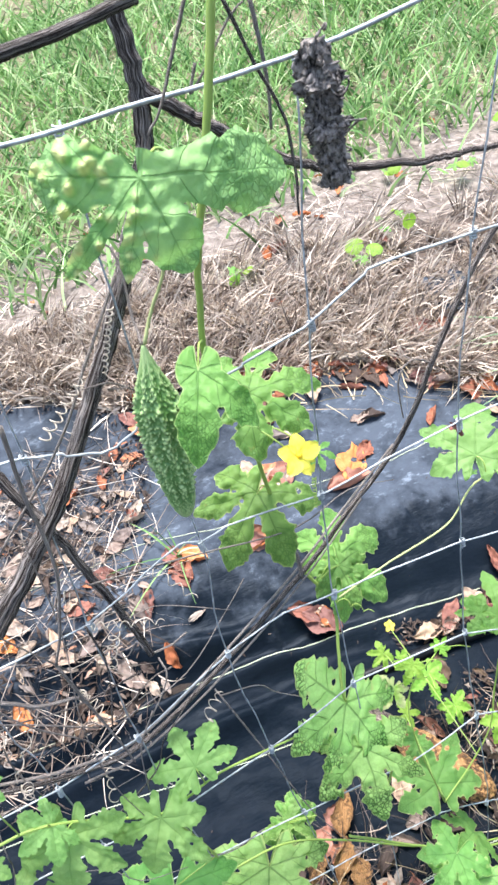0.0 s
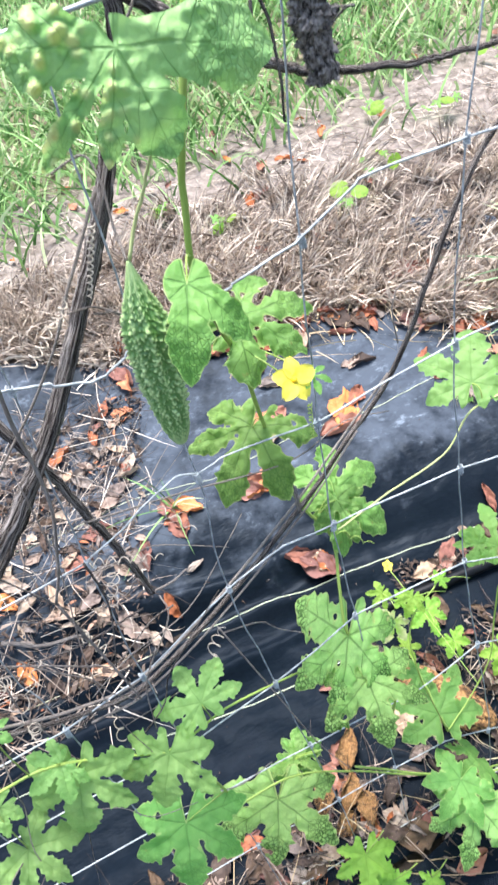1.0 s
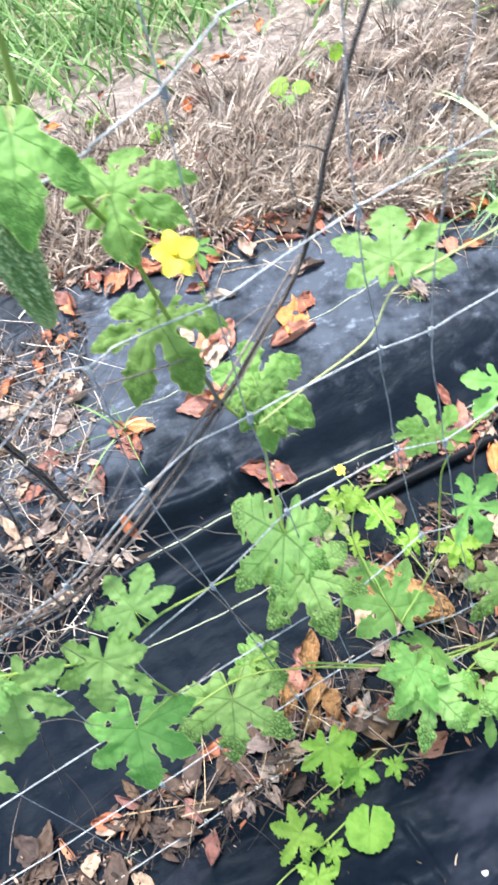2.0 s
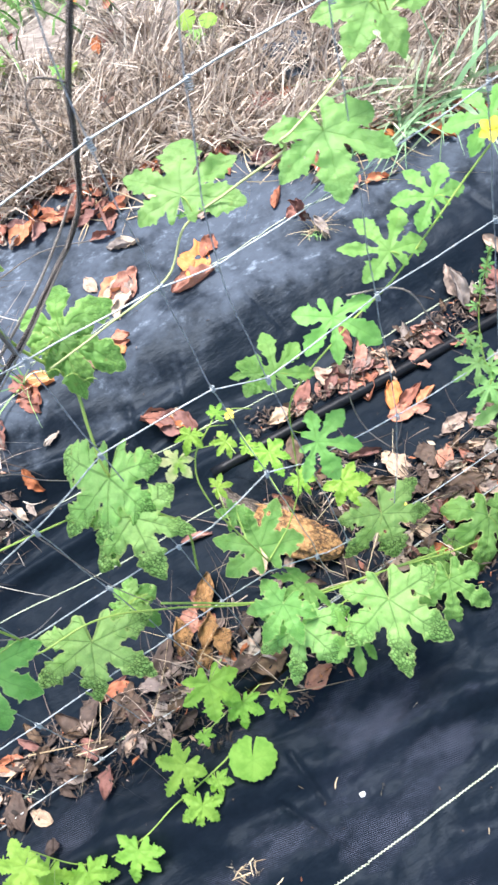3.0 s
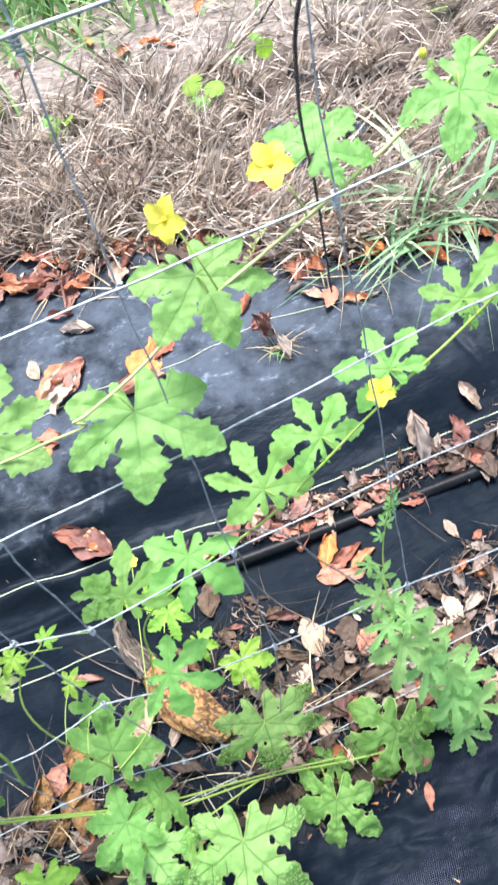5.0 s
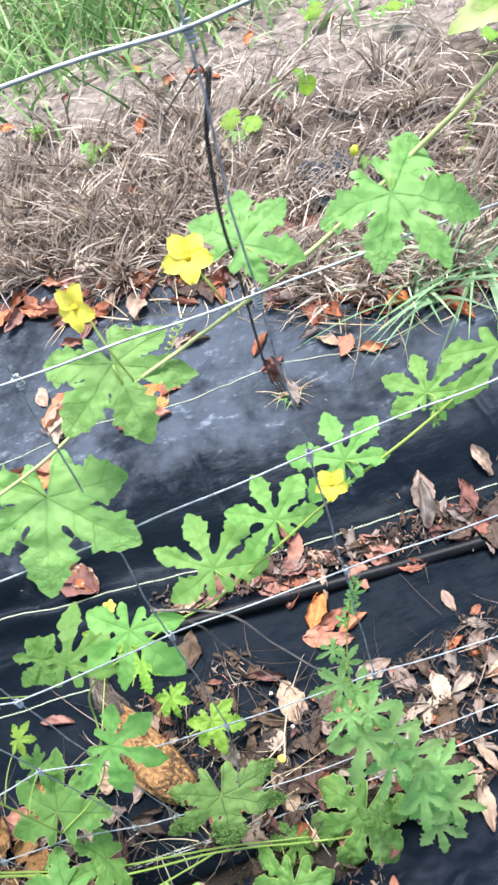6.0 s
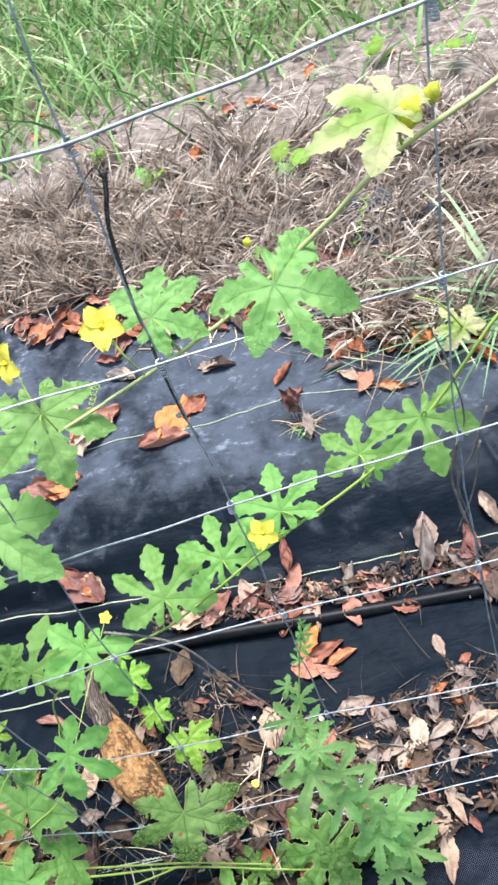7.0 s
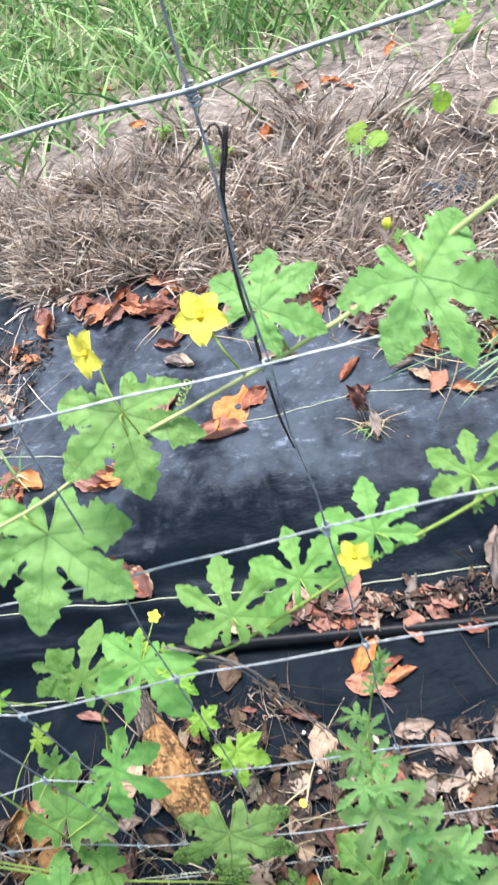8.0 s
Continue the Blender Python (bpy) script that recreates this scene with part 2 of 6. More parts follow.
DEAD = {
    "o": dead_leaf_material("orange_dry_leaf", (0.48, 0.19, 0.095), (0.37, 0.125, 0.06), (0.16, 0.055, 0.03)),
    "r": dead_leaf_material("russet_dry_leaf", (0.31, 0.105, 0.058), (0.22, 0.072, 0.043), (0.09, 0.03, 0.02)),
    "t": dead_leaf_material("tan_dry_leaf", (0.36, 0.26, 0.195), (0.26, 0.175, 0.13), (0.13, 0.085, 0.06)),
    "p": dead_leaf_material("pale_dry_leaf", (0.36, 0.29, 0.23), (0.27, 0.205, 0.16), (0.2, 0.14, 0.10)),
    "b": dead_leaf_material("brown_dry_leaf", (0.100, 0.062, 0.042), (0.060, 0.038, 0.027), (0.022, 0.015, 0.011)),
}


def flake_material():
    m = Tree("leaf_litter")
    r = m.island()
    n = m.noise(m.position(), 60, 3)
    col = m.mix(m.ramp(r, 0.0, 0.5), (0.012, 0.010, 0.008), (0.060, 0.042, 0.032))
    col = m.mix(m.ramp(r, 0.80, 0.96), col, (0.30, 0.235, 0.19))
    col = m.mix(m.ramp(r, 0.94, 0.98), col, (0.36, 0.13, 0.06))
    return m.finish(m.mix(m.math('MULTIPLY', n, 0.4), col, (0.05, 0.035, 0.03)), 0.85, 0.2)


def petal_material():
    m = Tree("yellow_petal")
    uv = m.coords("UV")
    n = m.noise(uv, 7, 3, stretch=(4, 0.8, 1))
    return m.finish(m.mix(n, (0.86, 0.72, 0.05), (0.93, 0.84, 0.16)), 0.5, 0.25, n, 0.25, 0.001, thin=0.3)


def fruit_material():
    m = Tree("warty_fruit")
    p = m.coords("Object")
    a = m.t.nodes.new("ShaderNodeAttribute")
    a.attribute_name = "wart"
    v = a.outputs["Fac"]
    n = m.noise(p, 40, 3)
    col = m.mix(m.ramp(v, 0.22, 0.66), (0.110, 0.220, 0.055), (0.43, 0.54, 0.23))
    return m.finish(m.mix(m.math('MULTIPLY', n, 0.3), col, (0.15, 0.33, 0.09)), 0.38, 0.5, n, 0.15, 0.001)


def gourd_material():
    m = Tree("rotten_gourd")
    uv = m.coords("UV")
    p = m.position()
    st = m.noise(uv, 7, 4, 0.6, stretch=(5, 0.6, 1))
    bl = m.math('MULTIPLY', m.ramp(m.noise(p, 150, 5, 0.75), 0.47, 0.54), m.ramp(m.noise(p, 26, 2), 0.40, 0.60, 0.15, 1.0))
    col = m.mix(m.ramp(st, 0.3, 0.7), (0.22, 0.100, 0.034), (0.46, 0.26, 0.105))
    col = m.mix(m.math('MULTIPLY', bl, 0.95), col, (0.055, 0.030, 0.016))
    return m.finish(col, 0.7, 0.3, m.math('SUBTRACT', m.math('MULTIPLY', st, 1.6), bl), 0.8, 0.006)


def plain_noise(name, a, b, scale, rough=0.8, bumpy=0.3, spec=0.3, dist=0.002):
    m = Tree(name)
    n = m.noise(m.position(), scale, 4, 0.6)
    return m.finish(m.mix(m.ramp(n, 0.3, 0.7), a, b), rough, spec, n, bumpy, dist)


soil = soil_material()
fabric = fabric_material()
yarn = plain_noise("yarn", (0.42, 0.46, 0.30), (0.62, 0.64, 0.48), 300)
grass_green = blade_material("grass_green", (0.055, 0.14, 0.035), (0.25, 0.42, 0.14), (0.52, 0.58, 0.33))
grass_blue = blade_material("grass_blue_green", (0.16, 0.29, 0.14), (0.28, 0.42, 0.22), (0.40, 0.46, 0.26))
straw = blade_material("dry_straw", (0.13, 0.098, 0.078), (0.53, 0.44, 0.355), (0.76, 0.67, 0.55), 0.15)
twig_brown = blade_material("twig_brown", (0.018, 0.013, 0.010), (0.10, 0.072, 0.056), (0.32, 0.245, 0.19), 0.0)
straw_gold = blade_material("golden_straw", (0.36, 0.26, 0.15), (0.52, 0.40, 0.24), (0.60, 0.50, 0.33), 0.1)
flakes = flake_material()
yellow = petal_material()
warty = fruit_material()
rot = gourd_material()
neck_skin = bark_material("shrivelled_neck", (0.03, 0.024, 0.02), (0.26, 0.21, 0.17))
black_pipe = plain_noise("black_pipe", (0.003, 0.0035, 0.0045), (0.007, 0.008, 0.010), 60, 0.42, 0.3, 0.12)
dead_black = plain_noise("shrivelled_leaf", (0.012, 0.010, 0.009), (0.30, 0.265, 0.235), 210, 0.9, 0.9, 0.1, 0.0016)
bud_skin = plain_noise("bud_skin", (0.50, 0.55, 0.05), (0.72, 0.66, 0.06), 300, 0.5)
pale_stone = plain_noise("pale_stone", (0.55, 0.53, 0.49), (0.7, 0.68, 0.64), 200)


# ---- building helpers ----
WORLD = {}
rng = np.random.default_rng(7)


def mesh_of(name, verts, faces, mat, uvs=None, smooth=True):
    me = bpy.data.meshes.new(name)
    me.from_pydata([tuple(map(float, v)) for v in verts], [], [tuple(map(int, f)) for f in faces])
    me.materials.append(mat)
    if smooth:
        me.polygons.foreach_set("use_smooth", [True] * len(me.polygons))
    if uvs is not None:
        lay = me.uv_layers.new(name="UVMap")
        idx = np.zeros(len(me.loops), dtype=np.int32)
        me.loops.foreach_get("vertex_index", idx)
        lay.data.foreach_set("uv", np.asarray(uvs, dtype=np.float32)[idx].ravel())
    me.update()
    return me


def thing(name, loc, label, category, group=""):
    ob = new(name)
    ob.location = loc
    ob.empty_display_size = 0.02
    WORLD[ob] = Matrix.Translation(loc)
    return tagged(ob, label, category, group)


def place(name, me, parent=None, m=None, label="", category="", group="", kind=""):
    ob = new(name, me)
    m = Matrix.Identity(4) if m is None else m
    if parent is not None:
        ob.parent = parent
        ob.matrix_parent_inverse = WORLD[parent].inverted()
    ob.matrix_basis = m
    WORLD[ob] = m
    return tagged(ob, label, category, group, kind)


def ground_height(x, y):
    z = np.interp(y, [-40, -.6, -.3, 0, .3, .45, .75, 1.0, 1.3, 1.6, 2.0, 2.7, 4, 10, 40],
                  [-0.609, -0.319, -0.274, -0.214, -0.178, -0.135, 0.016, 0.07, 0.13, 0.22, 0.29, 0.38, 0.66, 1.98, 7.98])
    return float(z) if np.ndim(z) == 0 else z


def smooth_path(pts, per=6):
    p = [np.array(q, dtype=float) for q in pts]
    p = [2 * p[0] - p[1]] + p + [2 * p[-1] - p[-2]]
    out = []
    for i in range(1, len(p) - 2):
        for k in range(per):
            t = k / per
            a, b, c, d = p[i - 1], p[i], p[i + 1], p[i + 2]
            out.append(0.5 * (2 * b + (c - a) * t + (2 * a - 5 * b + 4 * c - d) * t * t + (3 * b - a - 3 * c + d) * t ** 3))
    out.append(p[-2])
    return np.array(out)


def sweep(name, pts, r0, r1, mat, sides=7, per=6, rough=0.0, wobble=0.0, ridges=0.0, seed=0):
    """A tube along a path, its radius going from r0 to r1."""
    path = smooth_path(pts, per) if per > 1 else np.array(pts, dtype=float)
    n = len(path)
    tan = np.gradient(path, axis=0)
    tan /= np.linalg.norm(tan, axis=1)[:, None] + 1e-9
    up = np.array([0.31, 0.17, 0.93])
    nrm = []
    for t in tan:
        up = up - (up @ t) * t
        up /= np.linalg.norm(up) + 1e-9
        nrm.append(up.copy())
    nrm = np.array(nrm)
    bi = np.cross(tan, nrm)
    length = np.concatenate([[0], np.cumsum(np.linalg.norm(np.diff(path, axis=0), axis=1))])
    g = np.random.default_rng(seed + 11)
    if wobble:
        kick = g.normal(0, wobble, (n, 3))
        kick = (kick + np.roll(kick, 1, 0) + np.roll(kick, -1, 0)) / 3
        path = path + kick
    verts, uvs, faces = [], [], []
    phase = g.uniform(0, 6.28, 3)
    for i in range(n):
        f = i / (n - 1)
        r = r0 + (r1 - r0) * f
        r *= 1 + rough * (g.random() - 0.5)
        for k in range(sides):
            a = 2 * math.pi * k / sides
            rr = r * (1 + ridges * (0.6 * math.sin(5 * a + phase[0] + length[i] * 3) + 0.4 * math.sin(9 * a + phase[1] - length[i] * 5)))
            verts.append(path[i] + rr * (math.cos(a) * nrm[i] + math.sin(a) * bi[i]))
            uvs.append((k / sides, length[i] * 12))
    for i in range(n - 1):
        for k in range(sides):
            a, b = i * sides + k, i * sides + (k + 1) % sides
            faces.append((a, b, b + sides, a + sides))
    faces.append(tuple(range(sides))[::-1])
    faces.append(tuple(range((n - 1) * sides, n * sides)))
    return mesh_of(name, verts, faces, mat, uvs)


def blades(name, roots, dirs, lens, widths, bend, mat, segs=4, g=rng):
    """Many grass blades in one mesh: tapering strips that bend over."""
    n = len(roots)
    side = np.cross(dirs, g.normal(0, 1, (n, 3)))
    side /= np.linalg.norm(side, axis=1)[:, None] + 1e-9
    verts = np.zeros((n, segs + 1, 2, 3))
    for k in range(segs + 1):
        f = k / segs
        c = roots + dirs * (lens * f)[:, None] + bend * (lens * f * f)[:, None]
        w = side * (widths * (1 - f ** 1.6) * 0.5 + 0.0002)[:, None]
        verts[:, k, 0], verts[:, k, 1] = c - w, c + w
    base = (np.arange(n) * (segs + 1) * 2)[:, None]
    quad = np.array([[2 * k, 2 * k + 1, 2 * k + 3, 2 * k + 2] for k in range(segs)]).ravel()
    faces = (base + quad).reshape(-1, 4)
    me = bpy.data.meshes.new(name)
    vs = verts.reshape(-1, 3)
    me.vertices.add(len(vs))
    me.vertices.foreach_set("co", vs.astype(np.float32).ravel())
    me.loops.add(faces.size)
    me.loops.foreach_set("vertex_index", faces.astype(np.int32).ravel())
    me.polygons.add(len(faces))
    me.polygons.foreach_set("loop_start", (np.arange(len(faces)) * 4).astype(np.int32))
    me.polygons.foreach_set("use_smooth", [True] * len(faces))
    me.materials.append(mat)
    me.update(calc_edges=True)
    me.validate()
    return me


def fbm(x, y, f, seed=0.0):
    return noise.noise((x * f + seed, y * f, seed * 1.7)) + 0.5 * noise.noise((x * f * 2.1, y * f * 2.1 + seed, 3.1))


# ---- ground: one sheet that climbs away from the fence ----
def axis_steps(parts):
    out = []
    for a, b, n in parts:
        out += list(np.linspace(a, b, n, endpoint=False))
    return out + [parts[-1][1]]


def build_ground():
    xs = axis_steps([(-200, -8, 8), (-8, -1.2, 14), (-1.2, 2.2, 90), (2.2, 9, 14), (9, 200, 8)])
    ys = axis_steps([(-40, -2, 8), (-2, -0.8, 8), (-0.8, 3.2, 110), (3.2, 10, 24), (10, 300, 8)])
    verts, faces = [], []
    for y in ys:
        for x in xs:
            near = 1.0 if abs(x) < 9 and -2 < y < 10 else 0.0
            zz = ground_height(x, min(y, 40)) + (0.2 * (y - 40) if y > 40 else 0)
            sunk = 0.022 * max(0.0, min(1.0, (-0.06 - y) / 0.08)) if near else 0.0
            verts.append((x, y, zz + near * 0.014 * fbm(x, y, 4.0, 2.0) - 0.004 - sunk))
    nx = len(xs)
    for j in range(len(ys) - 1):
        for i in range(nx - 1):
            a = j * nx + i
            faces.append((a, a + 1, a + 1 + nx, a + nx))
    place("ground", mesh_of("ground", verts, faces, soil), label="sloping bare soil with dry thatch and sandy strip", category="ground", kind="structure")


build_ground()


# ---- woven black ground fabric ----
def back_edge(x):
    return 1.35 - 0.42 * max(min(x, 1.6 + 0.2 * (x - 1.6)), -1.6 + 0.3 * (x + 1.6)) + 0.05 * math.sin(x * 5.0) + 0.03 * math.sin(x * 13.0 + 1)


def near_edge(x):
    return -0.05 - 0.16 * (min(x, 0.3) + 0.05) + 0.40 * max(0, min(x, 0.75) - 0.35) + 0.02 * math.sin(x * 9) + 0.012 * math.sin(x * 23 + 2)


def fold(y, c, w):
    return math.exp(-((y - c) / w) ** 2)


BACK_CREASES = [(.715, .60, .735, .50), (.700, .64, .708, .585), (.33, .70, .36, .58), (.10, .66, .05, .56), (.95, .62, .97, .50), (-.06, .63, -.10, .52)]


def crease(x, y, ax, ay, bx, by, w):
    """Falls off with the distance from a short line on the cloth."""
    dx, dy = bx - ax, by - ay
    s = max(0.0, min(1.0, ((x - ax) * dx + (y - ay) * dy) / (dx * dx + dy * dy)))
    return math.exp(-((x - ax - s * dx) ** 2 + (y - ay - s * dy) ** 2) / (w * w))


def back_fabric_height(x, y):
    left = 1.0 / (1.0 + math.exp((x - 0.02) * 12))
    z = ground_height(x, y) + 0.016 + 0.011 * fbm(x * 0.6, y, 6.0, 5.0) + 0.004 * fbm(x, y, 17.0, 8.0)
    z += 0.004 * math.sin((y + 0.12 * math.sin(x * 4)) * 46 + x * 5) * (0.35 + 0.65 * left)
    z += 0.034 * left * fold(y, 0.585 - 0.10 * x + 0.02 * math.sin(x * 8), 0.022)
    z += 0.032 * left * fold(y, 0.50 - 0.04 * x, 0.018)
    z += 0.026 * left * fold(y, 0.43 - 0.02 * x, 0.016)
    z -= 0.022 * fold(y, 0.535 - 0.05 * x, 0.03) * (0.3 + 0.7 * left)
    z += 0.030 * fold(y, 0.70 - 0.15 * x, 0.10)
    z += 0.012 * fold(y, 0.405, 0.02) * (1 - left)
    z += 0.007 * left * abs(math.sin((y + 0.05 * math.sin(x * 7)) * 58 + x * 4)) ** 3 * fold(y, 0.50, 0.12)
    for ax, ay, bx, by in BACK_CREASES:
        if abs(x - ax) < .2:
            z -= 0.007 * crease(x, y, ax, ay, bx, by, 0.007)
    return z


def near_fabric_height(x, y):
    z = ground_height(x, y) + 0.012 + 0.016 * fbm(x, y * 1.6, 4.5, 9.0) + 0.003 * fbm(x, y, 15.0, 6.0)
    z += 0.004 * math.sin((y - 0.25 * x) * 38 + 2 * math.sin(x * 6))
    z += 0.026 * abs(fbm(x * 0.8 + y * 0.9, y - 0.5 * x, 5.0, 12.0)) + 0.007 * abs(fbm(x + y, y * 1.5 - x, 11.0, 15.0))
    z += 0.012 * fold(y, -0.24 - 0.2 * x, 0.03) - 0.012 * fold(y, -0.29 - 0.2 * x, 0.025)
    z -= 0.008 * crease(x, y, -0.215, -0.24, -0.137, -0.395, 0.004) - 0.004 * crease(x, y, -0.205, -0.237, -0.128, -0.392, 0.008)
    z -= 0.010 * crease(x, y, -0.155, -0.18, -0.145, -0.28, 0.005) + 0.005 * crease(x, y, 0.05, -0.285, 0.26, -0.325, 0.006)
    z -= 0.005 * crease(x, y, 0.10, -0.47, 0.45, -0.41, 0.007) + 0.005 * crease(x, y, 0.36, -0.20, 0.62, -0.26, 0.006)
    return z


def sheet(name, parts, ys_of, ny, height, parent, power=1.0, label=""):
    verts, faces, uvs = [], [], []
    xs = axis_steps(parts)
    nx = len(xs) - 1
    for x in xs:
        a, b = ys_of(x)
        for j in range(ny + 1):
            y = b - (b - a) * (1 - j / ny) ** power
            edge = min(j, ny - j)
            verts.append((x, y, height(x, y) - (0.010 if edge == 0 else 0.0)))
            uvs.append((x, y))
    for i in range(nx):
        for j in range(ny):
            a = i * (ny + 1) + j
            faces.append((a, a + ny + 1, a + ny + 2, a + 1))
    return place(name, mesh_of(name, verts, faces, fabric, uvs), parent, label=label)


def surface(x, y):
    if y < near_edge(x):
        return near_fabric_height(x, y)
    if -0.04 < y < back_edge(x):
        return max(back_fabric_height(x, y), ground_height(x, y))
    return ground_height(x, y)


def yarn_line(parent, y_of, x0, x1, height):
    """A zigzag sewn marker thread lying on the fabric."""
    pts = []
    n = int((x1 - x0) / 0.0035)
    for i in range(n):
        x = x0 + (x1 - x0) * i / n
        y = y_of(x) + (0.0012 if i % 2 else -0.0012)
        pts.append((x, y, height(x, y) + 0.0015))
    place("yarn_line", sweep("yarn_line", pts, 0.0011, 0.0011, yarn, sides=4, per=1), parent, label="pale green marker thread")


fabric_back = thing("landscape_fabric", (0.3, 0.7, 0.0), "black woven landscape fabric over a mound, dusty and wrinkled", "ground cover")
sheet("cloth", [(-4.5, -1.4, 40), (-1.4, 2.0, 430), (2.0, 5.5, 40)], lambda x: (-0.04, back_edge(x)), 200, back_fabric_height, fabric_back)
yarn_line(fabric_back, lambda x: 0.502 - 0.073 * x + 0.004 * math.sin(x * 9), -2.4, 3.0, back_fabric_height)
yarn_line(fabric_back, lambda x: 0.86 - 0.05 * x + 0.012 * math.sin(x * 14), -2.4, 0.95, back_fabric_height)
yarn_line(fabric_back, lambda x: 0.006 - 0.03 * x + 0.004 * math.sin(x * 7), -2.4, 3.0, back_fabric_height)
yarn_line(fabric_back, lambda x: 0.332 - 0.09 * x + 0.004 * math.sin(x * 8), -2.4, 0.0, back_fabric_height)
fabric_near = thing("landscape_fabric", (0.0, -0.8, -0.3), "black woven landscape fabric laid flat in front of the fence", "ground cover")
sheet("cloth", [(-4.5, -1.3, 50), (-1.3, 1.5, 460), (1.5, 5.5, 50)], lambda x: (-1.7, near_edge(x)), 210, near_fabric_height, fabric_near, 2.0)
yarn_line(fabric_near, lambda x: -0.393 - 0.02 * x + 0.003 * math.sin(x * 6), -2.4, 3.0, near_fabric_height)

pipe = thing("drip_pipe", (0.5, 0.37, -0.14), "black plastic irrigation pipe half buried in dead leaves", "pipe")
place("tube", sweep("tube", [(x, 0.405 - 0.075 * x, ground_height(x, 0.405 - 0.075 * x) + 0.022 + 0.004 * math.sin(x * 7)) for x in np.linspace(0.02, 2.6, 14)],
                    0.0145, 0.0145, black_pipe, sides=12), pipe)


# ---- woven wire fence ----
ROWS = [
    [(-4.5, 1.178), (-0.277, 1.214), (-0.152, 1.214), (-0.072, 1.215), (0.026, 1.226), (0.267, 1.223), (4.5, 1.188)],
    [(-4.5, 0.978), (-0.399, 1), (-0.351, 0.994), (-0.322, 0.984), (-0.294, 0.972), (-0.275, 0.974), (-0.258, 0.984), (-0.159, 1.003), (-0.093, 1.018), (-0.037, 1.047), (0.066, 1.045), (0.247, 1.03), (0.491, 1.023), (0.606, 1.028), (0.705, 1.037), (4.5, 1.018)],
    [(-4.5, 0.758), (-0.456, 0.786), (-0.366, 0.793), (-0.31, 0.822), (-0.255, 0.847), (-0.24, 0.833), (-0.213, 0.843), (-0.112, 0.832), (0.047, 0.851), (0.223, 0.857), (0.424, 0.854), (0.705, 0.858), (4.5, 0.848)],
    [(-4.5, 0.558), (-0.545, 0.57), (-0.479, 0.572), (-0.378, 0.598), (-0.251, 0.667), (-0.182, 0.691), (-0.118, 0.686), (0.047, 0.676), (0.115, 0.661), (0.306, 0.667), (0.496, 0.682), (0.743, 0.693), (4.5, 0.678)],
    [(-4.5, 0.418), (-0.373, 0.423), (-0.24, 0.457), (-0.116, 0.51), (0.048, 0.504), (0.117, 0.464), (0.308, 0.487), (0.501, 0.488), (0.741, 0.483), (4.5, 0.468)],
    [(-4.5, 0.288), (-0.208, 0.269), (-0.048, 0.255), (0.066, 0.294), (0.117, 0.263), (0.297, 0.23), (0.504, 0.222), (0.74, 0.189), (4.5, 0.168)],
    [(-4.5, 0.088), (-0.106, 0.057), (-0.005, 0.054), (0.097, -0.005), (0.159, -0.018), (0.327, -0.041), (0.57, -0.046), (0.709, -0.046), (4.5, -0.052)],
    [(-4.5, -0.142), (0.271, -0.186), (0.475, -0.173), (0.737, -0.16), (4.5, -0.162)],
]
STAYS = [
    [(-0.762, 1.188), (-0.768, -0.222)],
    [(-0.612, 1.188), (-0.619, 0.59), (-0.602, -0.215)],
    [(-0.474, 1.218), (-0.487, 0.713), (-0.479, 0.572), (-0.467, -0.213)],
    [(-0.336, 1.218), (-0.351, 0.993), (-0.366, 0.793), (-0.378, 0.598), (-0.373, 0.423), (-0.36, 0.069), (-0.358, -0.214)],
    [(-0.24, 1.218), (-0.242, 1.009), (-0.241, 0.832), (-0.251, 0.665), (-0.24, 0.457), (-0.231, 0.341), (-0.211, 0.07), (-0.202, -0.21)],
    [(-0.072, 1.215), (-0.093, 1.018), (-0.112, 0.83), (-0.117, 0.685), (-0.116, 0.51), (-0.106, 0.229), (-0.099, -0.208)],
    [(0.102, 1.223), (0.066, 1.044), (0.047, 0.851), (0.047, 0.674), (0.048, 0.504), (0.065, 0.299), (0.083, 0.052), (0.087, -0.204)],
    [(0.223, 1.222), (0.204, 1.036), (0.156, 0.855), (0.115, 0.661), (0.121, 0.464), (0.133, 0.254), (0.148, -0.024), (0.148, -0.202)],
    [(0.324, 1.208), (0.32, 1.029), (0.315, 0.855), (0.306, 0.668), (0.303, 0.484), (0.297, 0.23), (0.252, -0.016), (0.199, -0.189)],
    [(0.494, 1.209), (0.491, 1.023), (0.489, 0.854), (0.496, 0.682), (0.501, 0.488), (0.504, 0.222), (0.514, -0.043), (0.525, -0.178)],
    [(0.715, 1.211), (0.709, 1.031), (0.705, 0.857), (0.71, 0.692), (0.721, 0.482), (0.741, 0.198), (0.746, -0.048), (0.747, -0.17)],
    [(0.893, 1.2), (0.899, 0.502), (0.927, -0.17)],
    [(1.068, 1.188), (1.068, -0.172)],
]
STAYS += [[(x, 1.19), (x + 0.01, -0.17)] for x in (-1.4, -1.24, -1.08, -0.92, 1.23, 1.39, 1.55, 1.71, 1.87, 2.03)]
fence = thing("wire_fence", (0.2, 0, -0.2), "weathered galvanised woven wire fence with coiled knots", "fence")
